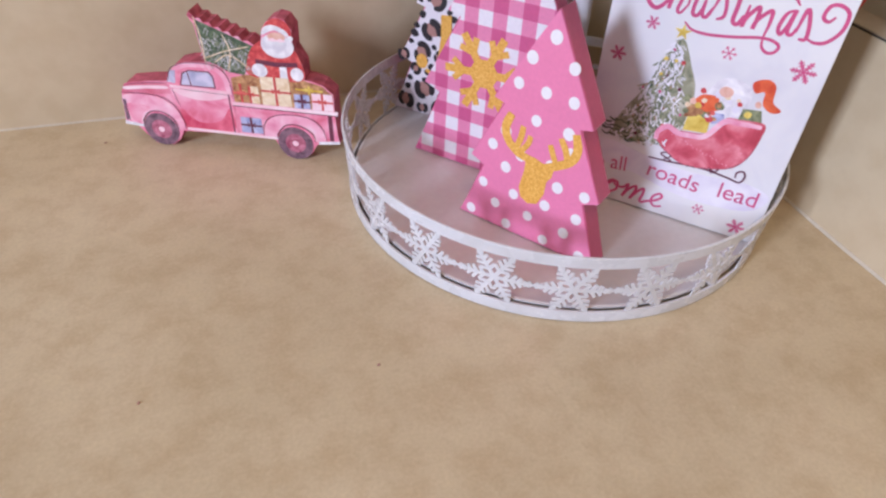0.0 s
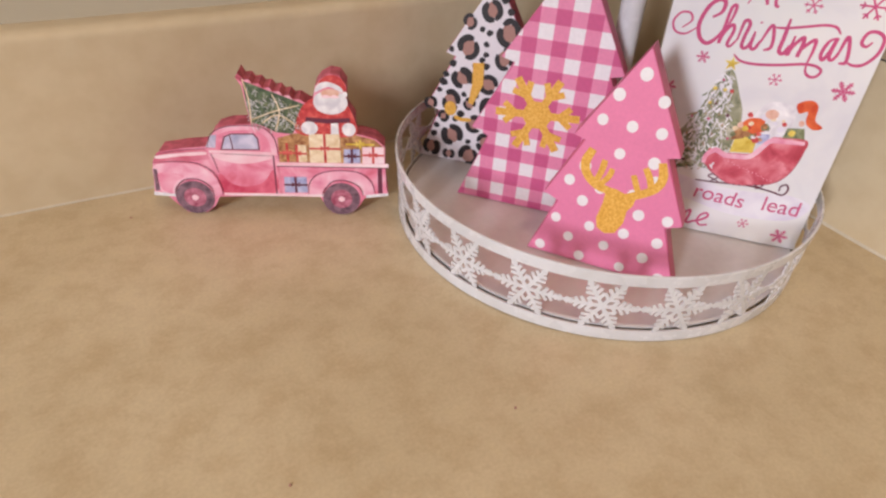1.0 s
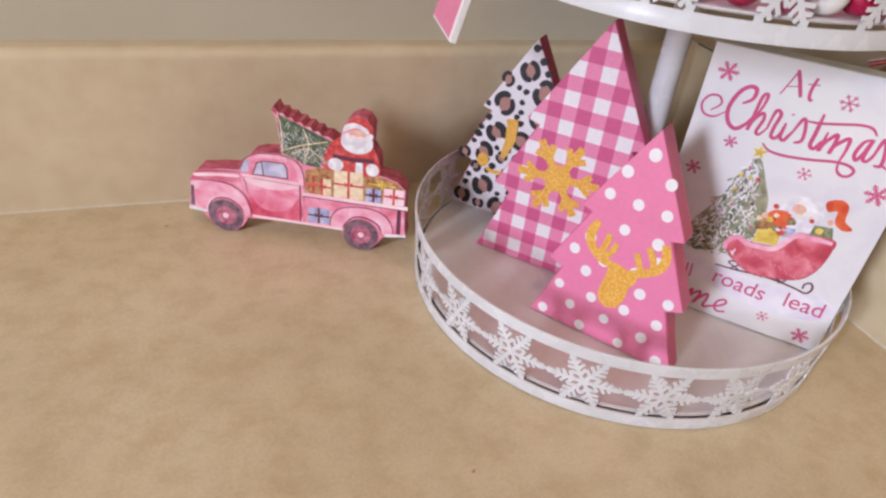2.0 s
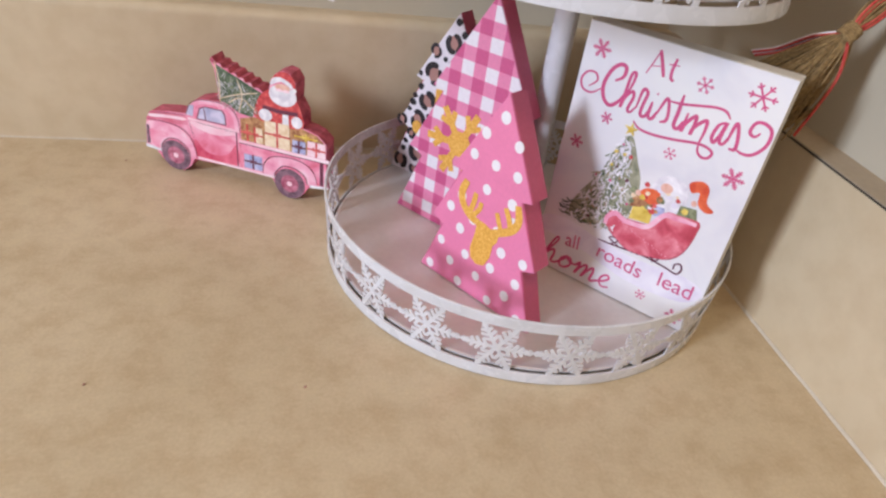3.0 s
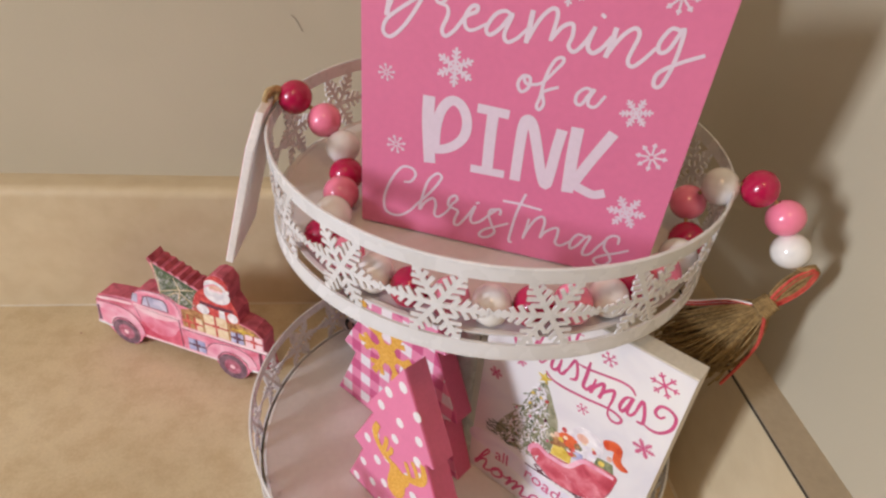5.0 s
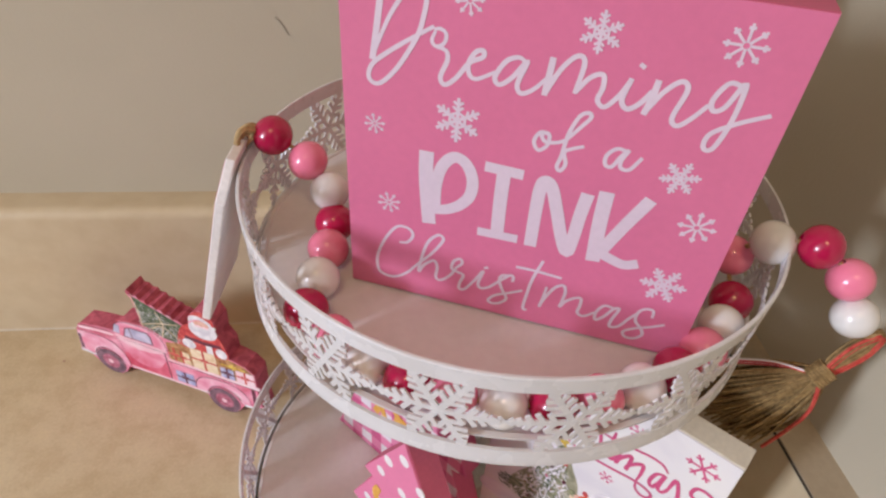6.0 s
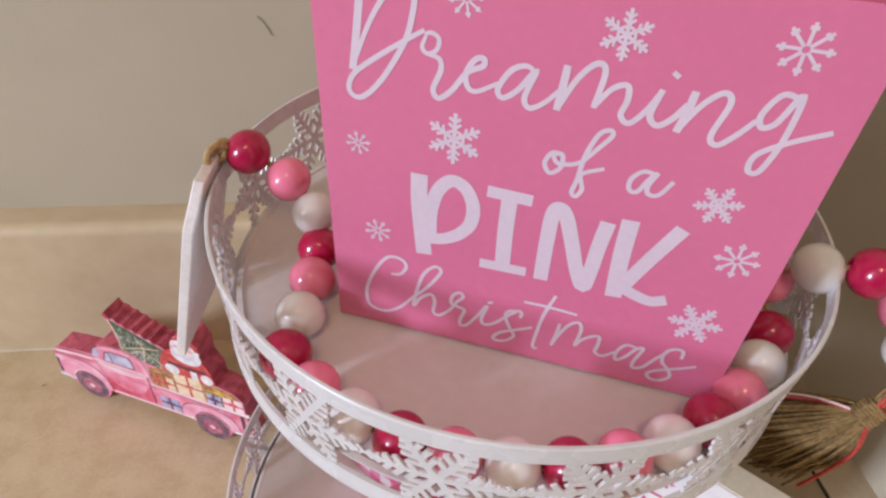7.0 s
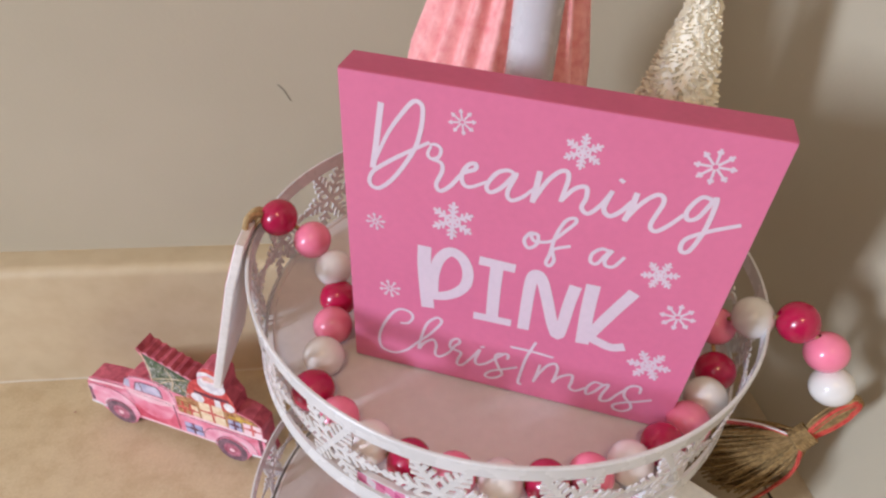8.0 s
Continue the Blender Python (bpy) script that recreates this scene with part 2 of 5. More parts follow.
def curve_pts(pts, steps=8, closed=False):
    """A smooth line through the given points."""
    p = [Vector(q) for q in pts]
    n, out = len(p), []
    for i in range(n if closed else n - 1):
        a = p[(i - 1) % n] if closed or i else p[0] * 2 - p[1]
        b, c = p[i], p[(i + 1) % n]
        d = p[(i + 2) % n] if closed or i + 2 < n else c * 2 - b
        for k in range(steps):
            t = k / steps
            out.append(0.5 * ((2 * b) + (c - a) * t + (2 * a - 5 * b + 4 * c - d) * t * t + (3 * b - a - 3 * c + d) * t ** 3))
    if not closed:
        out.append(p[-1])
    return out


def stroke(bm, pts, width, y, steps=7, curved=True, taper=0.25, rise=0.0000005):
    """A painted stroke of (x, z) points lying on the face at depth y; it climbs a little as it goes, so that it never meets itself."""
    p = [Vector(q) for q in pts]
    p = curve_pts(p, steps) if curved else p
    n, rows = len(p), []
    for i, q in enumerate(p):
        d = (p[min(i + 1, n - 1)] - p[max(i - 1, 0)])
        d = d.normalized() if d.length > 0 else Vector((1, 0))
        side = Vector((-d.y, d.x))
        end = min(i, n - 1 - i) / max(1, n - 1)
        w = width / 2 * ((1 - taper) + taper * min(1, end * 6))
        yy = y - rise * i
        rows.append([bm.verts.new((*(q + side * s * w), 0)) for s in (1, -1)])
        for v in rows[-1]:
            v.co = (v.co.x, yy, v.co.y)
    for a, b in zip(rows, rows[1:]):
        bm.faces.new((a[0], a[1], b[1], b[0]))


def bar(bm, a, b, w, place, d0, d1):
    """A straight bar between two points of a sheet; place(x, y, d) lays the sheet into space."""
    a, b = Vector(a), Vector(b)
    d = (b - a).normalized()
    s = Vector((-d.y, d.x)) * w / 2
    cuts = 2 if (b - a).length > 0.006 else 1
    rings = []
    for i in range(cuts + 1):
        q = a.lerp(b, i / cuts)
        rings.append([bm.verts.new(place(*(q + s * k), dd)) for k, dd in ((1, d0), (-1, d0), (-1, d1), (1, d1))])
    for r, t in zip(rings, rings[1:]):
        for i in range(4):
            bm.faces.new((r[i], r[(i + 1) % 4], t[(i + 1) % 4], t[i]))
    bm.faces.new(rings[0][::-1])
    bm.faces.new(rings[-1])


def flake_bars(r, w, turn=0.0, barbs=((0.36, 0.30), (0.60, 0.26), (0.82, 0.18)), ring=0.26, lean=55):
    """The bars of a six-armed snowflake: pairs of points with a width."""
    out = []
    for k in range(6):
        a = radians(60 * k + turn)
        u = Vector((math.cos(a), math.sin(a)))
        out.append((Vector((0, 0)), u * r, w))
        for at, length in barbs:
            for s in (-1, 1):
                b = a + s * radians(lean)
                out.append((u * r * at, u * r * at + Vector((math.cos(b), math.sin(b))) * r * length, w * 0.8))
        if ring:
            a2 = radians(60 * (k + 1) + turn)
            out.append((u * r * ring, Vector((math.cos(a2), math.sin(a2))) * r * ring, w * 0.8))
    return out


def tube(bm, pts, r, sides=8, curved=True, steps=6):
    p = [Vector(q) for q in pts]
    p = curve_pts(p, steps) if curved else p
    rings, up = [], Vector((0.13, 0.29, 0.95)).normalized()
    for i, q in enumerate(p):
        d = (p[min(i + 1, len(p) - 1)] - p[max(i - 1, 0)]).normalized()
        s = d.cross(up)
        s = s.normalized() if s.length > 1e-4 else Vector((1, 0, 0))
        t = s.cross(d)
        rr = r(i / (len(p) - 1)) if callable(r) else r
        rings.append([bm.verts.new(q + (s * math.cos(k * math.tau / sides) + t * math.sin(k * math.tau / sides)) * rr) for k in range(sides)])
    for a, b in zip(rings, rings[1:]):
        for k in range(sides):
            bm.faces.new((a[k], a[(k + 1) % sides], b[(k + 1) % sides], b[k]))
    bm.faces.new(rings[0][::-1])
    bm.faces.new(rings[-1])


def lathe(profile, sides=96, closed=True):
    """A turned solid from (radius, height) points."""
    bm = bmesh.new()
    rings = []
    for r, z in profile:
        rings.append([bm.verts.new((r * math.cos(k * math.tau / sides), r * math.sin(k * math.tau / sides), z)) for k in range(sides)])
    pairs = list(zip(rings, rings[1:])) + ([(rings[-1], rings[0])] if closed else [])
    for a, b in pairs:
        for k in range(sides):
            bm.faces.new((a[k], a[(k + 1) % sides], b[(k + 1) % sides], b[k]))
    if not closed:
        bm.faces.new(rings[0][::-1])
        bm.faces.new(rings[-1])
    return bm


def disc_pts(cx, cz, rx, rz=None, n=24, turn=0.0):
    rz = rx if rz is None else rz
    return [(cx + rx * math.cos(k * math.tau / n) * math.cos(turn) - rz * math.sin(k * math.tau / n) * math.sin(turn),
             cz + rx * math.cos(k * math.tau / n) * math.sin(turn) + rz * math.sin(k * math.tau / n) * math.cos(turn)) for k in range(n)]


def words(text, size, x, z, y, shear=0.0, turn=0.0, stretch=1.0):
    """Lettering in the built-in font as a bmesh on the face at depth y."""
    cu = bpy.data.curves.new("words", "FONT")
    cu.body, cu.size, cu.shear, cu.extrude = text, size, shear, 0.00008
    ob = new("words", cu)
    bpy.context.view_layer.update()
    me = bpy.data.meshes.new_from_object(ob.evaluated_get(bpy.context.evaluated_depsgraph_get()))
    bpy.data.objects.remove(ob)
    bm = bmesh.new()
    bm.from_mesh(me)
    c, s = math.cos(radians(turn)), math.sin(radians(turn))
    for v in bm.verts:
        px, pz = v.co.x * stretch, v.co.y
        v.co = (x + px * c - pz * s, y - v.co.z, z + px * s + pz * c)
    return bm


# ---- the room: counter corner, splashes, walls ----
SIDE_TOP = 0.1035
BACK, RIGHT, TOP = 0.133, 0.1297, 0.101   # face of the back splash, face of the side splash, their height
WALL_Y, WALL_X = 0.157, 0.150


def structure(name, bm, material, label, category):
    return tagged(part(name, bm, material), label, category, kind="structure")


def counter_slab():
    """The worktop with a rounded front edge."""
    prof = [(WALL_Y, 0.0), (WALL_Y, -0.038), (-0.47, -0.038)]
    prof += [(-0.47 - 0.012 * math.sin(a), -0.019 + 0.019 * -math.cos(a)) for a in [math.pi * k / 8 for k in range(1, 9)]]
    bm = bmesh.new()
    a = [bm.verts.new((-2.3, y, z)) for y, z in prof]
    b = [bm.verts.new((WALL_X, y, z)) for y, z in prof]
    bm.faces.new(a)
    bm.faces.new(b[::-1])
    for i in range(len(prof)):
        j = (i + 1) % len(prof)
        bm.faces.new((a[i], b[i], b[j], a[j]))
    return bm


structure("countertop", counter_slab(), "laminate", "mottled beige laminate kitchen countertop, bare and clean", "countertop")


def back_splash():
    """The back splash: upright face, rounded top edge and a narrow ledge to the wall."""
    r = 0.007
    prof = [(BACK, 0.0005)] + [(BACK + r - r * math.cos(a), TOP - r + r * math.sin(a)) for a in [math.pi / 2 * k / 6 for k in range(7)]]
    prof += [(WALL_Y, TOP - 0.002), (WALL_Y, 0.0005)]
    bm = bmesh.new()
    a = [bm.verts.new((-2.3, y, z)) for y, z in prof]
    b = [bm.verts.new((RIGHT + 0.001, y, z)) for y, z in prof]
    bm.faces.new(a)
    bm.faces.new(b[::-1])
    for i in range(len(prof)):
        j = (i + 1) % len(prof)
        bm.faces.new((a[i], b[i], b[j], a[j]))
    return bm


smooth(structure("backsplash", back_splash(), "splash", "beige laminate backsplash with a rounded top edge along the wall", "backsplash"), 40)

side = structure("side_splash", boxed(RIGHT, WALL_X, -0.46, WALL_Y - 0.0005, 0.0005, SIDE_TOP), "splash", "beige laminate side splash with a square top edge", "backsplash")
# thin sheet added over the ledge, its brown standing in for shade
structure("trim", boxed(RIGHT + 0.0006, WALL_X, -0.46, BACK + 0.012, SIDE_TOP, SIDE_TOP + 0.0009), "strip", "added brown sheet that stands for shade on the splash ledge", "trim")
structure("trim", boxed(RIGHT - 0.0003, RIGHT + 0.0005, -0.46, BACK, SIDE_TOP - 0.0004, SIDE_TOP + 0.0004), "seam", "dark seam line along the laminate edge", "seam")


def caulk_line(a, b, r):
    """An uneven bead of caulk along a joint."""
    rng = random.Random(4)
    pts = []
    for i in range(41):
        q = Vector(a).lerp(Vector(b), i / 40)
        pts.append(q + Vector((rng.uniform(-1, 1), rng.uniform(-1, 1), rng.uniform(-0.6, 0.6))) * 0.0003)
    bm = bmesh.new()
    tube(bm, pts, r, 6, True, 2)
    return bm


structure("trim", caulk_line((-1.2, BACK, 0.0004), (RIGHT, BACK, 0.0004), 0.0008), "caulk", "thin cream caulk line at the foot of the backsplash", "caulk")
structure("trim", caulk_line((RIGHT, BACK, 0.0004), (RIGHT, -0.46, 0.0004), 0.0013), "caulk", "thin cream caulk line at the foot of the side splash", "caulk")

structure("wall_north", boxed(-2.4, WALL_X + 0.1, WALL_Y, WALL_Y + 0.1, -0.92, 1.5), "wall", "cream painted wall above the backsplash, lightly scuffed", "wall")
# side wall cut short and an unseen wider room added to lessen bounced light
structure("wall_east", boxed(WALL_X, WALL_X + 0.1, -0.75, WALL_Y, -0.92, 1.5), "wall", "cream painted side wall, cut short out of view", "wall")
structure("added_wall_north", boxed(WALL_X + 0.1, 3.0, -0.75, -0.65, -0.92, 1.5), "wall", "cream painted unseen wall, added to widen the room", "wall")
structure("added_wall_east", boxed(3.0, 3.1, -5.3, -0.65, -0.92, 1.5), "wall", "cream painted unseen wall, added to widen the room", "wall")
structure("wall_south", boxed(-2.3, 3.0, -5.3, -5.2, -0.92, 1.5), "wall", "cream painted wall", "wall")
bm = bmesh.new()
box(bm, -2.4, -2.3, -5.3, WIN[0], -0.92, 1.5)
box(bm, -2.4, -2.3, WIN[1], WALL_Y, -0.92, 1.5)
box(bm, -2.4, -2.3, WIN[0], WIN[1], -0.92, WIN[2])
box(bm, -2.4, -2.3, WIN[0], WIN[1], WIN[3], 1.5)
structure("wall_west", bm, "wall", "cream painted wall with a window opening", "wall")
structure("floor", boxed(-2.4, 3.1, -5.3, WALL_Y + 0.1, -1.0, -0.92), "floor", "brown kitchen floor", "floor")
structure("ceiling", boxed(-2.4, 3.1, -5.3, WALL_Y + 0.1, 1.5, 1.6), "ceiling", "white ceiling", "ceiling")
bm = bmesh.new()
box(bm, -2.3, WALL_X, -0.43, WALL_Y, -0.92, -0.0385)
structure("base_cabinet", bm, "floor", "brown base cabinet run below the countertop", "cabinet")

window = structure("window_1", boxed(-2.30, -2.26, WIN[0] - 0.02, WIN[1] + 0.02, WIN[2] - 0.03, WIN[2]), "ceiling", "white window sill below a daylit opening", "window")
for y0, y1, z0, z1 in ((WIN[0], WIN[0] + 0.03, WIN[2], WIN[3]), (WIN[1] - 0.03, WIN[1], WIN[2], WIN[3]), (WIN[0] + 0.03, WIN[1] - 0.03, WIN[3] - 0.03, WIN[3])):
    part("window_frame", boxed(-2.38, -2.34, y0, y1, z0, z1), "ceiling", window)

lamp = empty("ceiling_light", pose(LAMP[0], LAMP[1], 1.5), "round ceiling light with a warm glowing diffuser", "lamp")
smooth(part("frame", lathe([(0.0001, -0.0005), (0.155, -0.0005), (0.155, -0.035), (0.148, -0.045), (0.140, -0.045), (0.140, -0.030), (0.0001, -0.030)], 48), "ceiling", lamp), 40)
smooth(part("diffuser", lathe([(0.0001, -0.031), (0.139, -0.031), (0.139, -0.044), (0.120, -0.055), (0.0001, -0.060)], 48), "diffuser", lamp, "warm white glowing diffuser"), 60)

bm = bmesh.new()
stroke(bm, [(-0.1025, 0.2145), (-0.0995, 0.2115), (-0.0965, 0.2055), (-0.0955, 0.2045)], 0.0007, WALL_Y - 0.0003)
structure("wall_scuff", bm, "scuff", "small grey scuff mark on the cream wall", "scuff")


# ---- the two-tier tray ----
def pierced_rim(radius, z0, z1, count, first, lip, taper=0.0, foot=0.0062):
    """A sheet-metal rim pierced with linked snowflakes between a top and a bottom band."""
    bm = lathe([(radius - 0.0006, z1 - 0.0062), (radius + 0.0006, z1 - 0.0062), (radius + 0.0006, z1 - 0.0004), (radius + 0.0002, z1), (radius - 0.0006, z1)], 168)
    low = lathe([(radius - 0.0006, z0), (radius + lip, z0), (radius + lip, z0 + 0.0022), (radius + 0.0010, z0 + 0.0034), (radius + 0.0006, z0 + foot), (radius - 0.0006, z0 + foot)], 168)
    me = bpy.data.meshes.new("low")
    low.to_mesh(me)
    low.free()
    bm.from_mesh(me)
    bpy.data.meshes.remove(me)
    mid = (z0 + foot + z1 - 0.0062) / 2
    pitch = math.tau / count
    reach = pitch * radius / 2
    half = (z1 - 0.0062 - z0 - foot) / 2
    r = min(reach * 0.92, (half + 0.0028) / math.sin(radians(60)))
    for k in range(count):
        ang = radians(first) + k * pitch
        bars = flake_bars(r, 0.0021, 0.0, ((0.28, 0.28), (0.47, 0.28), (0.66, 0.21), (0.84, 0.11)), 0.0, 58)
        bars += [(Vector((s * r * 0.9, 0)), Vector((s * (reach + 0.0003), 0)), 0.0015) for s in (-1, 1)]
        bars += [(Vector((s * reach * 0.97, 0)), Vector((s * (reach - 0.0022), v * 0.0018)), 0.0013) for s in (-1, 1) for v in (-1, 1)]
        for i, (a, b, w) in enumerate(bars):
            a = Vector((a.x, max(-half - 0.002, min(half + 0.002, a.y))))
            b = Vector((b.x, max(-half - 0.002, min(half + 0.002, b.y))))
            if (b - a).length < 0.0004:
                continue
            lift = 0.000006 * (i + 1)
            bar(bm, a, b, w, lambda x, y, d: ((radius + d) * math.cos(ang + x / radius), (radius + d) * math.sin(ang + x / radius), mid + y), -0.00055 + lift, 0.00052 - lift)
    for v in bm.verts:
        k = 1 - taper * (z1 - v.co.z) / (z1 - z0) / radius
        v.co.x, v.co.y = v.co.x * k, v.co.y * k
    return bm


LOW_Z, UP_Z = 0.0072, 0.1840   # the floors of the two dishes
tray = empty("tiered_tray", pose(0, 0, 0), "white two-tier metal tray with pierced snowflake rims on the counter", "tray")
smooth(part("lower_dish", lathe([(0.0, LOW_Z - 0.0015), (0.1170, LOW_Z - 0.0015), (0.1176, LOW_Z - 0.0008), (0.1176, LOW_Z), (0.0, LOW_Z)][1:4] + [(0.1160, LOW_Z + 0.0002), (0.115, LOW_Z - 0.0003), (0.0001, LOW_Z - 0.0003), (0.0001, LOW_Z - 0.0015)], 128), "dish", tray), 30)
smooth(part("lower_rim", pierced_rim(0.1226, 0.0006, 0.0420, 21, -128.0, 0.0010, 0.0031), "metal", tray, "pierced white metal snowflake rim"), 30)
smooth(part("upper_dish", lathe([(0.0955, UP_Z - 0.0015), (0.0964, UP_Z - 0.0008), (0.0964, UP_Z), (0.0945, UP_Z + 0.0002), (0.094, UP_Z - 0.0003), (0.0001, UP_Z - 0.0003), (0.0001, UP_Z - 0.0015)], 128), "dish", tray), 30)
smooth(part("upper_rim", pierced_rim(0.1003, 0.1747, 0.2172, 16, -111.1, 0.0014, 0.0020, 0.0068), "metal", tray, "pierced white metal snowflake rim"), 30)
smooth(part("pole", lathe([(0.0001, LOW_Z), (0.013, LOW_Z), (0.013, LOW_Z + 0.0015), (0.0085, LOW_Z + 0.004), (0.0064, LOW_Z + 0.007), (0.0064, UP_Z - 0.012), (0.010, UP_Z - 0.006), (0.010, UP_Z - 0.0016), (0.0001, UP_Z - 0.0016)], 32), "metal", tray), 40)
smooth(part("upper_pole", lathe([(0.0001, UP_Z), (0.013, UP_Z), (0.013, UP_Z + 0.003), (0.0082, UP_Z + 0.008), (0.0078, UP_Z + 0.17), (0.011, UP_Z + 0.174), (0.011, UP_Z + 0.18), (0.0001, UP_Z + 0.184)], 32), "metal", tray), 40)


# ---- wooden trees ----
def tree_outline(w, h):
    """The saw-toothed outline of a cut-out fir, from its lower left corner."""
    left = [(0.0, 0.0), (0.155, 0.285), (0.055, 0.312), (0.255, 0.592), (0.180, 0.605), (0.515, 1.0)]
    right = [(1 - x, z) for x, z in left[:-1]][::-1]
    return [(x * w, z * h) for x, z in left + right]


def inside(x, z, poly, margin=0.0):
    hit = False
    for (x0, z0), (x1, z1) in zip(poly, poly[1:] + poly[:1]):
        if (z0 > z) != (z1 > z) and x < (x1 - x0) * (z - z0) / (z1 - z0) + x0:
            hit = not hit
        d = Vector((x1 - x0, z1 - z0))
        t = max(0, min(1, (Vector((x - x0, z - z0)) @ d) / d.length_squared))
        if (Vector((x0, z0)) + d * t - Vector((x, z))).length < margin:
            return False
    return hit


def blob(rng, cx, cz, r, n=14, rough=0.22):
    k0 = rng.uniform(0, 9)
    return [(cx + r * (1 + rough * math.sin(k0 + 2 * a) * 0.6 + rng.uniform(-rough, rough) * 0.4) * math.cos(a),
             cz + r * (1 + rough * math.sin(k0 + 3 * a) * 0.5 + rng.uniform(-rough, rough) * 0.4) * math.sin(a)) for a in [math.tau * k / n for k in range(n)]]


def wooden_tree(m, w, h, thick, face, label):
    ob = empty("wooden_tree", m, label, "tree ornament", "wooden trees in the tray")
    out = tree_outline(w, h)
    part("block", plate(out, 0.0004, thick, 0.0005), "pink_side", ob, "rose-painted cut wooden edge with shade mixed into the tone")
    part("front_print", plate([(x + (0.0003 if x < w / 2 else -0.0003), z + (0.0003 if z < 0.01 else -0.0002)) for x, z in out], -0.0001, 0.0006), face, ob)
    return ob, out


# dotted tree
dotted, out = wooden_tree(pose(-0.0665, -0.0255, LOW_Z, 0, 0, -52.9), 0.080, 0.1205, 0.013, "pink", "small pink wooden tree with white dots and gold moose head")
rng = random.Random(11)
for z, row in ((4, (7, 29, 51, 72)), (14, (21, 40, 61)), (24.5, (13, 31.5, 49, 66)), (38, (25, 39, 54, 68.5)), (48, (16, 32, 48)), (58, (23, 57)), (67.5, (38, 55)), (83, (27, 40.5, 54)), (97, (32, 52)), (108, (41.5,))):
    for x in row:
        r = rng.uniform(0.0026, 0.0030)
        part("dot", plate(disc_pts((x + rng.uniform(-0.6, 0.6)) / 1000, (z + rng.uniform(-0.6, 0.6)) / 1000, r, r * 1.12, 18), -0.00018, 0.0002), "dot", dotted)
bm = bmesh.new()
prism(bm, [(0.0336, 0.0300), (0.0350, 0.0245), (0.0395, 0.0222), (0.0445, 0.0240), (0.0475, 0.0310), (0.0478, 0.0385), (0.0500, 0.0420), (0.0505, 0.0465), (0.0450, 0.0475), (0.0400, 0.0490), (0.0355, 0.0490), (0.0352, 0.0400)], -0.00032, 0.0002)
for pts, wide in (([(0.0380, 0.0470), (0.0305, 0.0485), (0.0245, 0.0535), (0.0226, 0.0600), (0.0250, 0.0675)], 0.0046), ([(0.0290, 0.0490), (0.0311, 0.0565), (0.0318, 0.0632)], 0.0032), ([(0.0315, 0.0488), (0.0352, 0.0548), (0.0362, 0.0595)], 0.0029),
                  ([(0.0449, 0.0455), (0.0525, 0.0497), (0.0582, 0.0545), (0.0602, 0.0608), (0.0582, 0.0685)], 0.0044), ([(0.0567, 0.0528), (0.0545, 0.0588), (0.0513, 0.0640)], 0.0033), ([(0.0508, 0.0500), (0.0486, 0.0545), (0.0466, 0.0588)], 0.0030)):
    stroke(bm, pts, wide, -0.0003, 6, True, 0.15, 0.000001)
part("moose_head", bm, "gold", dotted, "gold glitter moose head silhouette")

# gingham tree
checked, out = wooden_tree(pose(-0.0735, 0.0410, LOW_Z, 0, 0, -47.3), 0.1035, 0.1490, 0.013, "gingham", "tall pink gingham wooden tree with gold snowflake in lower tray")
bm = bmesh.new()
for i, (a, b, w) in enumerate(flake_bars(0.0236, 0.0044, 4, ((0.52, 0.36),), 0.30, 42)):
    bar(bm, a + Vector((0.0425, 0.0605)), b + Vector((0.0425, 0.0605)), w, lambda x, y, d: (x, -d, y), 0.0, 0.0003 + 0.000008 * i)
part("snowflake", bm, "gold", checked, "gold glitter snowflake")

# leopard tree
leopard, out = wooden_tree(pose(-0.0722, 0.0965, LOW_Z, 0, 0, -45.1), 0.0850, 0.1210, 0.013, "leo_base", "pink-edged wooden tree with leopard-spotted face and gold marks")
rng = random.Random(5)
placed = []
for attempt in range(6000):
    x, z = rng.uniform(0, 0.085), rng.uniform(0, 0.121)
    big = attempt < 3000
    r = rng.uniform(0.0060, 0.0080) if attempt < 1500 else (rng.uniform(0.0040, 0.0050) if big else rng.uniform(0.0017, 0.0026))
    if not inside(x, z, out, r * 0.35) or any(math.hypot(x - a, z - b) < (r + c) * 1.12 for a, b, c in placed):
        continue
    placed.append((x, z, r))
    if big:
        long = rng.uniform(1.0, 1.25)
        part("spot", plate([(px, z + (pz - z) * long) for px, pz in blob(rng, x, z, r * 0.62)], -0.00025, 0.0002), "leo_brown", leopard)
        bm = bmesh.new()
        start = rng.uniform(0, math.tau)
        for k in range(2):
            turn = rng.uniform(0.72, 1.0)
            arc = [start + k * 3.0 + t * turn for t in range(4)]
            stroke(bm, [(x + r * 0.74 * math.cos(a) * rng.uniform(0.9, 1.08), z + r * 0.74 * long * math.sin(a) * rng.uniform(0.9, 1.08)) for a in arc], r * rng.uniform(0.44, 0.66), -0.0004 - 0.00003 * k, 4, True, 0.45)
        part("rosette", bm, "leo_black", leopard)
    else:
        part("rosette", plate(blob(rng, x, z, r), -0.0003, 0.0002), "leo_black", leopard)
    if len(placed) > 84:
        break
bm = bmesh.new()
prism(bm, [(0.0330, 0.0690), (0.0400, 0.0700), (0.0405, 0.0560), (0.0350, 0.0420), (0.0320, 0.0430), (0.0335, 0.0560)], -0.0009, 0.0002)
prism(bm, disc_pts(0.0205, 0.0372, 0.0040, 0.0048, 18), -0.0008, 0.0002)
stroke(bm, [(0.0235, 0.0322), (0.0280, 0.0308), (0.0345, 0.0315)], 0.0026, -0.0008)
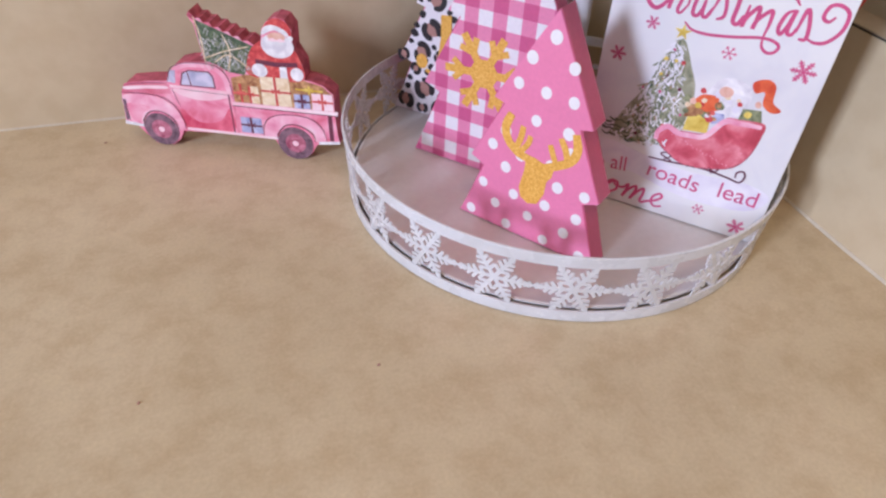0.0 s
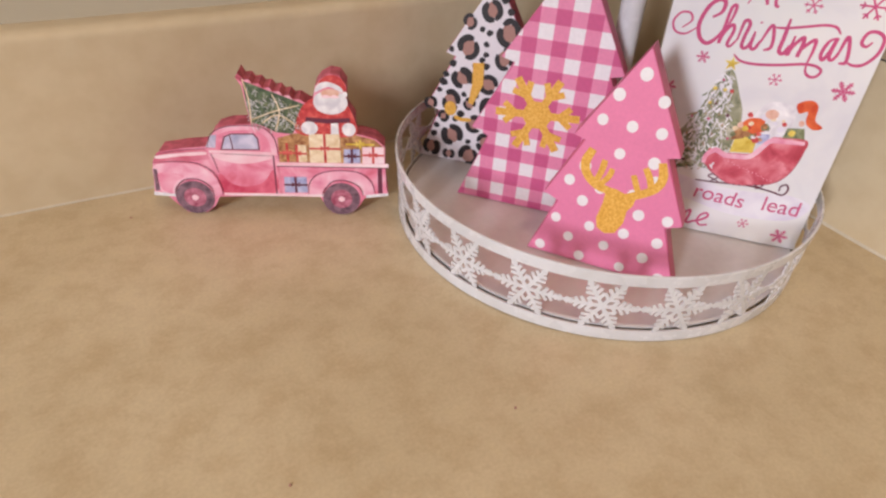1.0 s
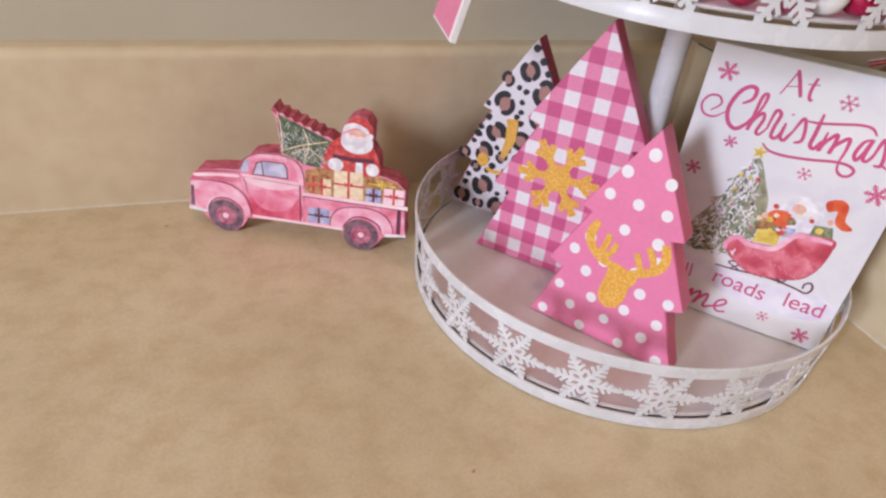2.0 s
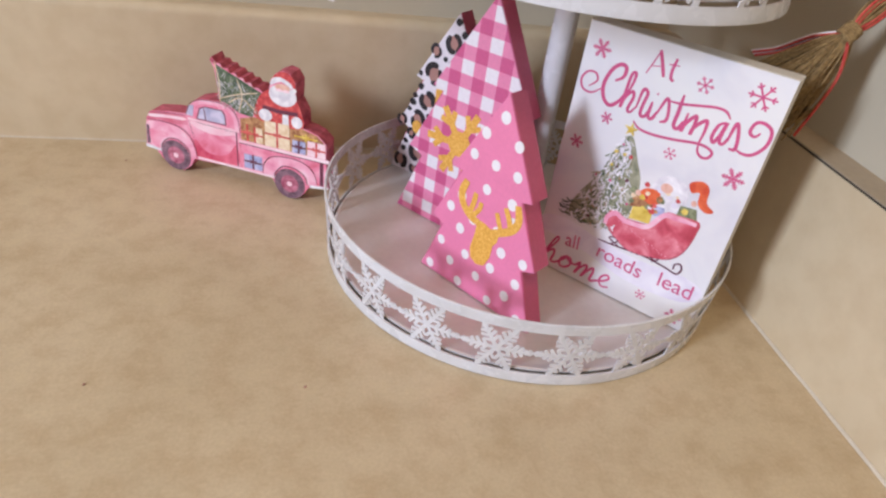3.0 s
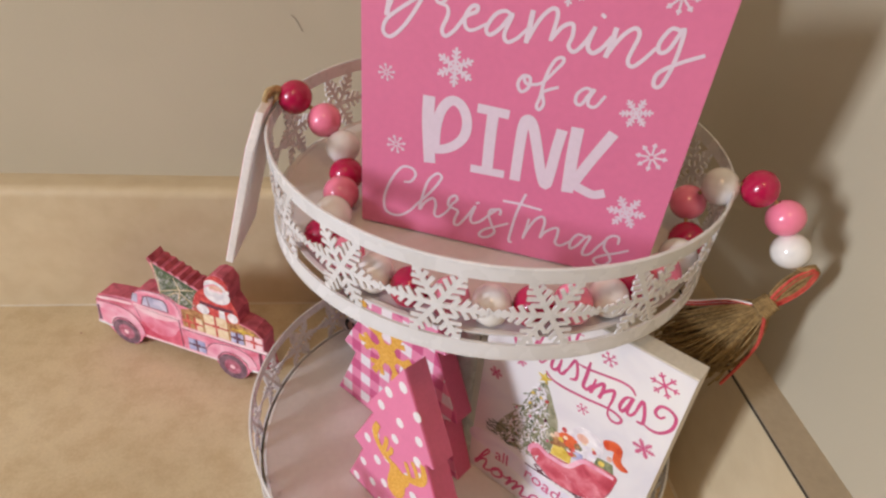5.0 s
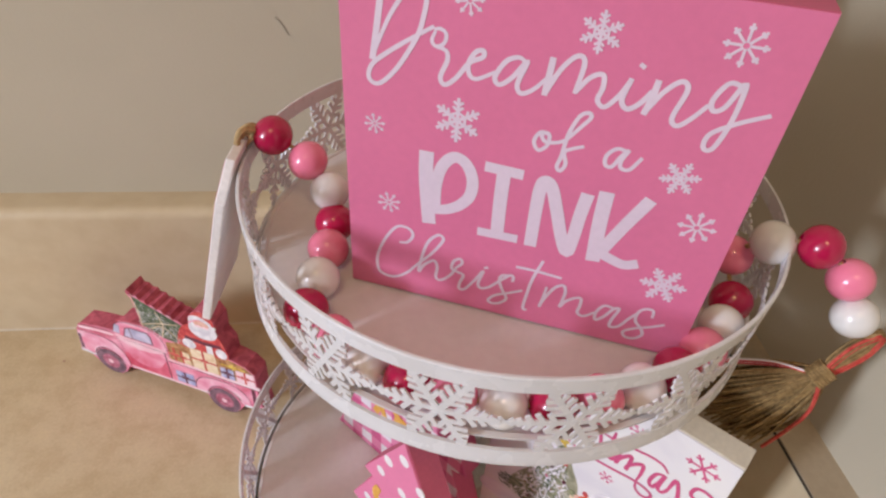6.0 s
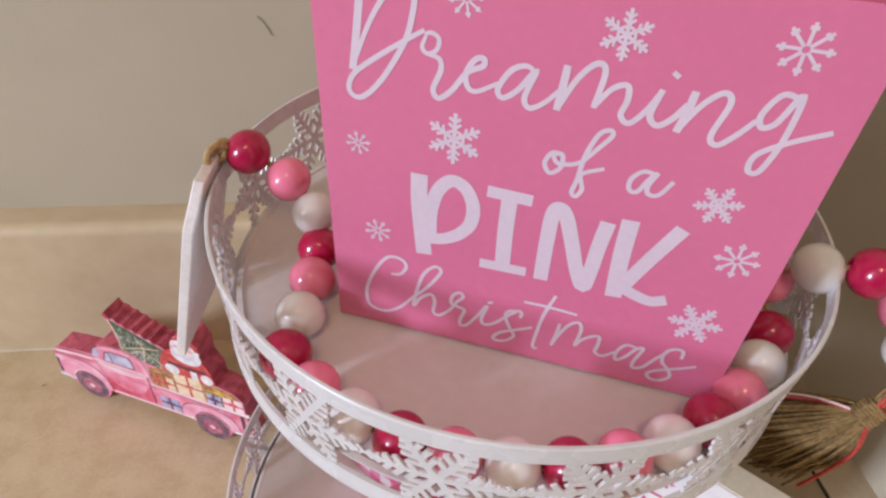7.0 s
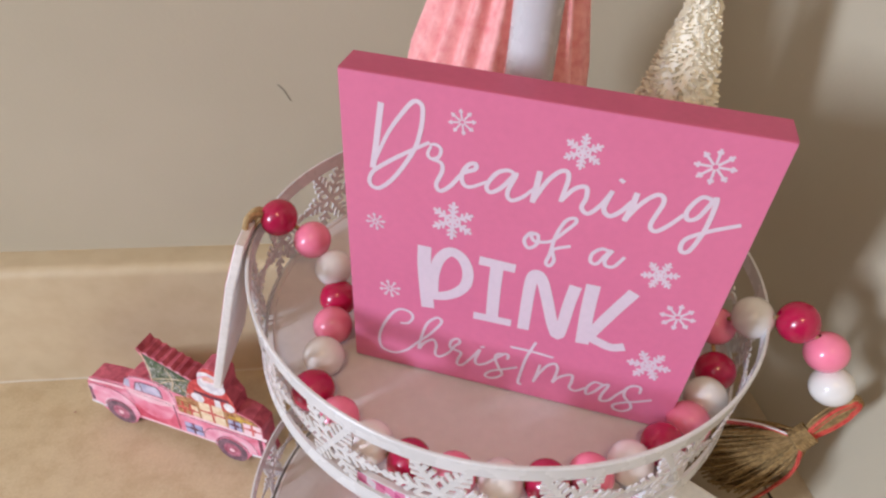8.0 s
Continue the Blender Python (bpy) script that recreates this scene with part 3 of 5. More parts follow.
part("gold_mark", bm, "gold", leopard, "gold glitter mark")


# ---- script lettering ----
GLYPH = {
    "e": ([(0.0, 0.18), (0.40, 0.46), (0.60, 0.80), (0.44, 1.0), (0.20, 0.72), (0.20, 0.28), (0.44, 0.0), (0.78, 0.14)], 0.86),
    "m": ([(0.0, 0.18), (0.24, 0.98), (0.22, 0.45), (0.16, 0.0), (0.34, 0.62), (0.60, 1.0), (0.68, 0.70), (0.58, 0.0), (0.78, 0.62), (1.02, 1.0), (1.10, 0.60), (1.08, 0.10), (1.22, 0.0), (1.42, 0.18)], 1.42),
    "o": ([(0.0, 0.40), (0.46, 0.96), (0.16, 0.66), (0.16, 0.14), (0.44, 0.0), (0.74, 0.36), (0.68, 0.86), (0.46, 0.92), (0.62, 0.68), (1.0, 0.62)], 1.0),
    "h": ([(0.0, 0.18), (0.42, 1.20), (0.62, 1.92), (0.48, 2.05), (0.28, 1.20), (0.10, 0.0), (0.32, 0.66), (0.60, 1.0), (0.70, 0.60), (0.66, 0.10), (0.80, 0.0), (1.04, 0.18)], 1.04),
}


def script(bm, text, x, z, unit, width, y, height=None, lean=0.0, turn=0.0):
    """Joined-up handwriting along a line; the unit is the x-height, lean the slant and turn the line's slope."""
    h = height or unit
    c, s = math.cos(radians(turn)), math.sin(radians(turn))
    def at(px, pz):
        qx, qz = px * unit + pz * h * lean, pz * h
        return (x + qx * c - qz * s, z + qx * s + qz * c)
    pen, line = 0.0, []
    for ch in text:
        pts, wide = GLYPH[ch]
        line += [at(pen + px, pz) for px, pz in (pts[1:] if line else pts)]
        pen += wide
    stroke(bm, line, width, y)


def printed_flake(ob, x, z, r, material, turn=0.0, style=0):
    """A small printed snowflake on a face: style 0 is feathered round a ring, 1 has one pair of barbs an arm, 3 has eight plain spokes with heads."""
    bm = bmesh.new()
    c = Vector((x, z))

    def flat(px, pz, d):
        return (px, -d, pz)
    if style == 3:
        for i in range(8):
            a = radians(turn) + math.tau * i / 8
            d = Vector((math.cos(a), math.sin(a)))
            side = Vector((-d.y, d.x))
            bar(bm, c + d * r * 0.14, c + d * r, r * 0.13, flat, 0.0, 0.00015 + 0.000004 * i)
            bar(bm, c + d * r * 0.80 - side * r * 0.15, c + d * r * 0.80 + side * r * 0.15, r * 0.15, flat, 0.0, 0.00019 + 0.000004 * i)
    else:
        barbs, ring = (((0.42, 0.28), (0.66, 0.26)), 0.36) if style == 0 else (((0.62, 0.30),), 0.0)
        for i, (a, b, w) in enumerate(flake_bars(r, r * 0.14, turn, barbs, ring, 50)):
            bar(bm, a + c, b + c, w, flat, 0.0, 0.00015 + 0.000003 * i)
    part("printed_snowflake", bm, material, ob)


# ---- pink sign ----
sign = empty("wooden_sign", pose(-0.0602, -0.0234, UP_Z + 0.0004, 1.55, 0, -21.9), "square pink wooden sign with white handwriting in the upper tray", "sign")
part("board", plate([(-0.0004, 0), (0.1186, 0), (0.1202, 0.1195), (-0.0006, 0.1195)], 0.0004, 0.0130, 0.0004), "sign_edge", sign, "rose wooden edge, darkened to hold its shade")
part("front_print", plate([(-0.0002, 0.0002), (0.1184, 0.0002), (0.1200, 0.1193), (-0.0004, 0.1193)], 0.0, 0.0008), "sign_pink", sign)
bm = bmesh.new()
stroke(bm, [(0.0122, 0.1112), (0.0115, 0.1060), (0.0104, 0.0975), (0.0091, 0.0887)], 0.0019, -0.0001, 7, True, 0.0)
stroke(bm, [(0.0093, 0.0900), (0.0140, 0.1015), (0.0186, 0.1092), (0.0218, 0.1132), (0.0241, 0.1126), (0.0245, 0.1095), (0.0239, 0.1041), (0.0220, 0.0974), (0.0164, 0.0874), (0.0111, 0.0818), (0.0080, 0.0830), (0.0092, 0.0875), (0.0151, 0.0928), (0.0223, 0.0981), (0.0268, 0.1012)], 0.0014, -0.00012)
stroke(bm, [(0.0268, 0.1004), (0.0286, 0.1008), (0.0302, 0.0996), (0.0297, 0.0970), (0.0276, 0.0958), (0.0263, 0.0972), (0.0272, 0.1000)], 0.0011, -0.00011)
stroke(bm, [(0.0276, 0.0958), (0.0304, 0.0950), (0.0309, 0.0923), (0.0292, 0.0872), (0.0306, 0.0851), (0.0336, 0.0876), (0.0371, 0.0928), (0.0406, 0.0950), (0.0407, 0.0968), (0.0387, 0.0962), (0.0369, 0.0928), (0.0374, 0.0894), (0.0397, 0.0886), (0.0445, 0.0915)], 0.0014, -0.00013)
stroke(bm, [(0.0525, 0.0957), (0.0502, 0.0967), (0.0470, 0.0950), (0.0445, 0.0901), (0.0459, 0.0881), (0.0491, 0.0907), (0.0527, 0.0961), (0.0508, 0.0892), (0.0522, 0.0867), (0.0554, 0.0886), (0.0588, 0.0929)], 0.0014, -0.00014)
for line, wide in (([(0.0592, 0.0984), (0.0589, 0.0933), (0.0584, 0.0873)], 0.0018), ([(0.0585, 0.0877), (0.0617, 0.0956), (0.0652, 0.0998), (0.0673, 0.0982), (0.0663, 0.0894)], 0.0014),
                   ([(0.0664, 0.0898), (0.0694, 0.0946), (0.0725, 0.0960), (0.0732, 0.0926), (0.0725, 0.0888), (0.0747, 0.0872), (0.0776, 0.0910), (0.0798, 0.0962)], 0.0014),
                   ([(0.0798, 0.0964), (0.0786, 0.0901), (0.0806, 0.0878), (0.0834, 0.0901), (0.0856, 0.0940)], 0.0015), ([(0.0864, 0.0972), (0.0859, 0.0917), (0.0849, 0.0870)], 0.0018),
                   ([(0.0850, 0.0874), (0.0883, 0.0942), (0.0918, 0.0978), (0.0938, 0.0958), (0.0922, 0.0877), (0.0940, 0.0856), (0.0969, 0.0884), (0.0999, 0.0929)], 0.0014),
                   ([(0.1062, 0.0992), (0.1028, 0.0994), (0.1004, 0.0945), (0.1013, 0.0916), (0.1038, 0.0931), (0.1066, 0.1000), (0.1066, 0.0900), (0.1046, 0.0812), (0.1022, 0.0808), (0.1026, 0.0850), (0.1080, 0.0892), (0.1150, 0.0930)], 0.0014),
                   ([(0.0813, 0.0996), (0.0819, 0.1006)], 0.0019)):
    stroke(bm, line, wide, -0.00012 - wide * 0.02, 7, len(line) > 2, 0.1)
part("lettering", bm, "white_ink", sign, "white handwritten word Dreaming")
bm = bmesh.new()
for k, pts in enumerate(([(0.0616, 0.0762), (0.0592, 0.0760), (0.0578, 0.0728), (0.0594, 0.0702), (0.0617, 0.0723), (0.0617, 0.0758), (0.0597, 0.0756), (0.0609, 0.0734), (0.0643, 0.0738), (0.0666, 0.0751)],
                         [(0.0666, 0.0751), (0.0696, 0.0796), (0.0719, 0.0832), (0.0712, 0.0846), (0.0689, 0.0830), (0.0669, 0.0768), (0.0662, 0.0697), (0.0655, 0.0659), (0.0667, 0.0648), (0.0678, 0.0674), (0.0668, 0.0711), (0.0685, 0.0726), (0.0719, 0.0742)],
                         [(0.0837, 0.0752), (0.0808, 0.0755), (0.0785, 0.0728), (0.0787, 0.0698), (0.0806, 0.0696), (0.0824, 0.0734), (0.0840, 0.0756), (0.0827, 0.0719), (0.0832, 0.0696), (0.0856, 0.0698), (0.0880, 0.0742)])):
    stroke(bm, pts, 0.0012, -0.0001 - 0.00001 * k, 7, True, 0.1)
part("lettering", bm, "white_ink", sign, "white handwritten words of a")
for pts, w in (([(0.0262, 0.0622), (0.0263, 0.0530), (0.0272, 0.0428), (0.0281, 0.0344)], 0.0047),
               ([(0.0297, 0.0424), (0.0298, 0.0509), (0.0314, 0.0579), (0.0349, 0.0620), (0.0388, 0.0605), (0.0412, 0.0553), (0.0409, 0.0492), (0.0380, 0.0447), (0.0337, 0.0418), (0.0291, 0.0407)], 0.0038),
               ([(0.0446, 0.0611), (0.0565, 0.0607)], 0.0036),
               ([(0.0506, 0.0609), (0.0506, 0.0493), (0.0510, 0.0360)], 0.0043),
               ([(0.0445, 0.0358), (0.0578, 0.0360)], 0.0033),
               ([(0.0621, 0.0344), (0.0619, 0.0494), (0.0621, 0.0575), (0.0633, 0.0602), (0.0655, 0.0582), (0.0684, 0.0498), (0.0713, 0.0404), (0.0739, 0.0351), (0.0748, 0.0411), (0.0753, 0.0506), (0.0761, 0.0588)], 0.0040),
               ([(0.0813, 0.0608), (0.0815, 0.0489), (0.0824, 0.0340)], 0.0045),
               ([(0.0938, 0.0612), (0.0885, 0.0495), (0.0834, 0.0371)], 0.0040),
               ([(0.0831, 0.0383), (0.0877, 0.0364), (0.0921, 0.0353), (0.0960, 0.0369)], 0.0036)):
    bm = bmesh.new()
    stroke(bm, pts, w, -0.0001 - 0.000002 * len(sign.children), 5, len(pts) > 2, 0.0)
    part("letter_stroke", bm, "white_ink", sign)
bm = bmesh.new()
for k, pts in enumerate(([(0.0179, 0.0232), (0.0209, 0.0241), (0.0227, 0.0278), (0.0208, 0.0303), (0.0166, 0.0296), (0.0122, 0.0222), (0.0097, 0.0138), (0.0106, 0.0074), (0.0156, 0.0061), (0.0206, 0.0094), (0.0247, 0.0150)],
                         [(0.0247, 0.0150), (0.0289, 0.0204), (0.0323, 0.0260), (0.0334, 0.0292), (0.0314, 0.0302), (0.0281, 0.0261), (0.0261, 0.0185), (0.0252, 0.0117), (0.0272, 0.0155), (0.0305, 0.0184), (0.0319, 0.0158), (0.0316, 0.0110), (0.0335, 0.0100), (0.0368, 0.0135), (0.0387, 0.0176)],
                         [(0.0387, 0.0176), (0.0406, 0.0202), (0.0397, 0.0219), (0.0376, 0.0202), (0.0371, 0.0168), (0.0392, 0.0157), (0.0414, 0.0148), (0.0404, 0.0108), (0.0404, 0.0081), (0.0424, 0.0085), (0.0455, 0.0136)],
                         [(0.0455, 0.0136), (0.0482, 0.0189), (0.0469, 0.0130), (0.0479, 0.0107), (0.0507, 0.0120), (0.0536, 0.0154)],
                         [(0.0536, 0.0154), (0.0573, 0.0197), (0.0587, 0.0192), (0.0585, 0.0171)],
                         [(0.0573, 0.0197), (0.0548, 0.0189), (0.0541, 0.0163), (0.0557, 0.0121), (0.0574, 0.0087), (0.0553, 0.0058), (0.0526, 0.0048), (0.0512, 0.0059), (0.0533, 0.0089), (0.0578, 0.0115), (0.0625, 0.0143)],
                         [(0.0674, 0.0295), (0.0651, 0.0206), (0.0640, 0.0116), (0.0637, 0.0061), (0.0651, 0.0055)],
                         [(0.0589, 0.0243), (0.0659, 0.0244), (0.0744, 0.0238)],
                         [(0.0703, 0.0186), (0.0697, 0.0127), (0.0691, 0.0087), (0.0702, 0.0128), (0.0727, 0.0187), (0.0754, 0.0209), (0.0766, 0.0183), (0.0762, 0.0134), (0.0759, 0.0109), (0.0773, 0.0138), (0.0800, 0.0164), (0.0821, 0.0169), (0.0824, 0.0136), (0.0821, 0.0102), (0.0844, 0.0092), (0.0876, 0.0121)],
                         [(0.0931, 0.0160), (0.0901, 0.0162), (0.0881, 0.0125), (0.0885, 0.0089), (0.0909, 0.0112), (0.0932, 0.0155), (0.0950, 0.0162), (0.0936, 0.0103), (0.0938, 0.0073), (0.0965, 0.0084), (0.0989, 0.0129), (0.1014, 0.0170)],
                         [(0.1059, 0.0156), (0.1055, 0.0189), (0.1030, 0.0190), (0.1011, 0.0167), (0.1012, 0.0127), (0.1036, 0.0099), (0.1047, 0.0070), (0.1025, 0.0044), (0.0996, 0.0043), (0.0985, 0.0064), (0.1013, 0.0089), (0.1065, 0.0116), (0.1105, 0.0140)],
                         [(0.0488, 0.0212), (0.0493, 0.0203)])):
    stroke(bm, pts, 0.0011 if len(pts) > 2 else 0.0018, -0.0001 - 0.00001 * k, 7, len(pts) > 2, 0.1)
part("lettering", bm, "white_ink", sign, "thin white handwritten word Christmas")
for x, z, r, st, tn in ((0.0359, 0.1094, 0.0040, 3, 10), (0.0698, 0.1068, 0.0056, 0, 30), (0.1034, 0.1092, 0.0054, 3, 0), (0.0095, 0.0682, 0.0034, 3, 10), (0.0350, 0.0746, 0.0072, 0, 30),
                        (0.0993, 0.0700, 0.0056, 0, 12), (0.0141, 0.0395, 0.0040, 3, 15), (0.1084, 0.0549, 0.0055, 3, 0), (0.1054, 0.0306, 0.0072, 0, 0)):
    printed_flake(sign, x, z, r, "white_ink", tn, st)


# ---- white card block ----
card = empty("block_sign", pose(0.0043, -0.0219, LOW_Z + 0.0003, 0, 0, -46.1), "white block sign with printed sleigh, fir and raspberry lettering", "sign")
part("board", plate([(0, 0), (0.0998, 0), (0.0998, 0.1465), (0, 0.1465)], 0.0004, 0.0115, 0.0005), "card_edge", card, "cream card edge")
part("front_print", plate([(0.0003, 0.0003), (0.0995, 0.0003), (0.0995, 0.1462), (0.0003, 0.1462)], -0.0001, 0.0006), "paper", card)
bm = bmesh.new()
for k, (pts, w) in enumerate((([(0.0342, 0.1295), (0.0365, 0.1361), (0.0384, 0.1419)], 0.0007), ([(0.0380, 0.1420), (0.0405, 0.1363), (0.0429, 0.1302)], 0.0017), ([(0.0360, 0.1338), (0.0407, 0.1348)], 0.0006), ([(0.0468, 0.1403), (0.0460, 0.1344), (0.0466, 0.1306), (0.0482, 0.1299)], 0.0015), ([(0.0439, 0.1368), (0.0488, 0.1374)], 0.0007))):
    stroke(bm, pts, w, -0.00016 - 0.000008 * k, 6, len(pts) > 2, 0.2)
part("lettering", bm, "ink_pink", card, "raspberry word At")
bm = bmesh.new()
for k, (pts, w) in enumerate((([(0.0074, 0.1143), (0.0112, 0.1185), (0.0094, 0.1219), (0.0051, 0.1214), (0.0026, 0.1169), (0.0046, 0.1123), (0.0096, 0.1116), (0.0144, 0.1153)], 0.0011),
                              ([(0.0203, 0.1212), (0.0240, 0.1244), (0.0242, 0.1290), (0.0211, 0.1298), (0.0173, 0.1260), (0.0150, 0.1179), (0.0167, 0.1112), (0.0208, 0.1084), (0.0246, 0.1115), (0.0270, 0.1164)], 0.0020),
                              ([(0.0271, 0.1138), (0.0295, 0.1223), (0.0298, 0.1278), (0.0278, 0.1267), (0.0271, 0.1173), (0.0264, 0.1093), (0.0275, 0.1145), (0.0305, 0.1190), (0.0318, 0.1163), (0.0305, 0.1099), (0.0321, 0.1085), (0.0346, 0.1125)], 0.0016),
                              ([(0.0345, 0.1119), (0.0356, 0.1214), (0.0382, 0.1205), (0.0374, 0.1140), (0.0375, 0.1093), (0.0399, 0.1092), (0.0419, 0.1154)], 0.0017),
                              ([(0.0416, 0.1173), (0.0414, 0.1102), (0.0435, 0.1090), (0.0455, 0.1138)], 0.0017),
                              ([(0.0428, 0.1221), (0.0433, 0.1215)], 0.0020),
                              ([(0.0452, 0.1121), (0.0481, 0.1212), (0.0503, 0.1165), (0.0507, 0.1108), (0.0478, 0.1089)], 0.0016),
                              ([(0.0552, 0.1254), (0.0551, 0.1163), (0.0549, 0.1098), (0.0572, 0.1088), (0.0588, 0.1131)], 0.0019),
                              ([(0.0489, 0.1204), (0.0553, 0.1209), (0.0647, 0.1231), (0.0709, 0.1245), (0.0758, 0.1242), (0.0788, 0.1214)], 0.0013),
                              ([(0.0598, 0.1178), (0.0595, 0.1128), (0.0592, 0.1083), (0.0601, 0.1125), (0.0638, 0.1177), (0.0643, 0.1130), (0.0637, 0.1080), (0.0645, 0.1122), (0.0690, 0.1172), (0.0698, 0.1124), (0.0692, 0.1062)], 0.0018),
                              ([(0.0692, 0.1062), (0.0698, 0.1017), (0.0725, 0.0994), (0.0755, 0.1001), (0.0766, 0.1031), (0.0733, 0.1050), (0.0674, 0.1050), (0.0576, 0.1030), (0.0465, 0.1016), (0.0392, 0.1022), (0.0352, 0.1050)], 0.0014),
                              ([(0.0780, 0.1194), (0.0750, 0.1171), (0.0737, 0.1110), (0.0753, 0.1084), (0.0771, 0.1130), (0.0782, 0.1195), (0.0775, 0.1103), (0.0797, 0.1093), (0.0814, 0.1145)], 0.0017),
                              ([(0.0808, 0.1105), (0.0823, 0.1206), (0.0847, 0.1153), (0.0855, 0.1088), (0.0827, 0.1079)], 0.0017),
                              ([(0.0854, 0.1090), (0.0894, 0.1078), (0.0938, 0.1092), (0.0975, 0.1148), (0.0975, 0.1218), (0.0936, 0.1245), (0.0898, 0.1235), (0.0888, 0.1189), (0.0913, 0.1173), (0.0933, 0.1197)], 0.0016))):
    stroke(bm, pts, w, -0.00016 - 0.000008 * k, 7, len(pts) > 2, 0.45)
part("lettering", bm, "ink_pink", card, "raspberry handwritten word Christmas with swashes")
part("lettering", words("all", 0.0125, 0.0178, 0.0196, -0.0003, 0.0, 4, 0.85), "ink_pink", card, "raspberry word all")
part("lettering", words("roads", 0.0128, 0.0368, 0.0222, -0.0003, 0.0, -4, 0.98), "ink_pink", card, "raspberry word roads")
part("lettering", words("lead", 0.0130, 0.0742, 0.0216, -0.0003, 0.0, 0, 0.96), "ink_pink", card, "raspberry word lead")
bm = bmesh.new()
script(bm, "home", 0.0045, 0.0046, 0.0107, 0.0015, -0.0002, 0.0086, 0.14, -0.4)
part("lettering", bm, "ink_pink", card, "raspberry handwritten word home")
for x, z, r, st in ((0.0094, 0.1344, 0.0050, 0), (0.0628, 0.1326, 0.0042, 1), (0.0882, 0.1353, 0.0066, 1), (0.0213, 0.1015, 0.0034, 0), (0.0579, 0.0954, 0.0034, 1), (0.0900, 0.0946, 0.0056, 0), (0.0085, 0.0836, 0.0040, 0), (0.0685, 0.0108, 0.0032, 1), (0.0893, 0.0071, 0.0048, 0)):
    printed_flake(card, x, z, r, "ink_pink", 0, st)
part("snow_wash", plate(curve_pts([(0.0008, 0.0330), (0.0150, 0.0365), (0.0350, 0.0330), (0.0600, 0.0310), (0.0850, 0.0335), (0.0985, 0.0290), (0.0900, 0.0180), (0.0600, 0.0150), (0.0300, 0.0210), (0.0010, 0.0240)], 4, True), -0.00018, 0.0001), "lilac", card, "pale lilac watercolour wash")
part("fir_wash", plate(curve_pts([(0.0365, 0.0975), (0.0440, 0.0850), (0.0490, 0.0720), (0.0460, 0.0500), (0.0300, 0.0400), (0.0150, 0.0420), (0.0170, 0.0540), (0.0250, 0.0690), (0.0310, 0.0850)], 3, True), -0.0002, 0.0001), "fir_wash", card, "soft grey-green watercolour wash")
# the printed fir: many short needles, with baubles and a star
rng = random.Random(21)
for tone in ("fir", "moss", "brown", "fir_wash", "snow"):
    bm = bmesh.new()
    for k in range({"fir": 120, "moss": 230, "brown": 60, "fir_wash": 260, "snow": 280}[tone]):
        v = rng.random() ** 0.7
        z = 0.0975 - 0.0560 * v
        half = 0.0022 + 0.0232 * v * (0.80 + 0.2 * math.cos(v * 25))
        x = 0.0365 + rng.uniform(-1, 0.62) * half
        a = rng.uniform(-2.6, -0.5)
        ln = rng.uniform(0.0020, 0.0046)
        stroke(bm, [(x, z), (x + ln * 0.5 * math.cos(a), z + ln * 0.5 * math.sin(a) - 0.0002), (x + ln * math.cos(a), z + ln * math.sin(a))], rng.uniform(0.0004, 0.0010), -0.0003 - 0.000001 * k - (0.0001 if tone == "snow" else 0), 2, True, 0.6, 0.0)
    tagged(part("printed_needles", bm, tone, card), kind="stuff")
for k in range(13):
    v = rng.random()
    x, z = 0.0365 + rng.uniform(-1, 0.6) * (0.003 + 0.0220 * v), 0.0940 - 0.050 * v
    part("printed_bauble", plate(disc_pts(x, z, rng.uniform(0.0006, 0.0011), None, 10), -0.0007, 0.0), rng.choice(("red", "ink_pink", "yellow", "t_line")), card)
bm = bmesh.new()
for k in range(26):
    x, z = rng.uniform(0.0125, 0.0290), rng.uniform(0.0375, 0.0500)
    stroke(bm, [(x, z), (x - 0.0022, z - 0.0006), (x - 0.0046, z + rng.uniform(-0.0010, 0.0012))], rng.uniform(0.0005, 0.0011), -0.00045 - 0.000002 * k, 2, True, 0.6, 0.0)
part("printed_branches", bm, "fir", card, "dark green lower branches")
part("printed_star", plate([(0.0357 + (0.0038 if k % 2 == 0 else 0.0014) * math.sin(k * math.pi / 5), 0.1003 + (0.0038 if k % 2 == 0 else 0.0014) * math.cos(k * math.pi / 5)) for k in range(10)], -0.0008, 0.0), "yellow", card)
rng = random.Random(17)
for k in range(34):
    x, z = rng.uniform(0.046, 0.078), rng.uniform(0.062, 0.076)
    z -= 0.10 * max(0, 0.050 - x)
    part("printed_trinket", plate(blob(rng, x, z, rng.uniform(0.0008, 0.0022), 9), -0.00055 - 0.000003 * k, 0.0), rng.choice(("yellow", "moss", "red", "snow", "cream", "brown", "lilac", "peach")), card)
# the printed sleigh with its load
part("printed_coat", plate(curve_pts([(0.0500, 0.0640), (0.0560, 0.0650), (0.0630, 0.0690), (0.0600, 0.0740), (0.0530, 0.0735), (0.0495, 0.0690)], 4, True), -0.00048, 0.0), "orange", card, "rust-red rounded shape")
part("printed_oval", plate(disc_pts(0.0625, 0.0775, 0.0032, 0.0026, 16), -0.0006, 0.0), "peach", card)
part("printed_gift", plate([(0.0485, 0.0530), (0.0600, 0.0545), (0.0595, 0.0640), (0.0490, 0.0630)], -0.00045, 0.0), "yellow", card)
part("printed_gift", plate([(0.0470, 0.0600), (0.0530, 0.0620), (0.0530, 0.0690), (0.0475, 0.0680)], -0.00050, 0.0), "brown", card)
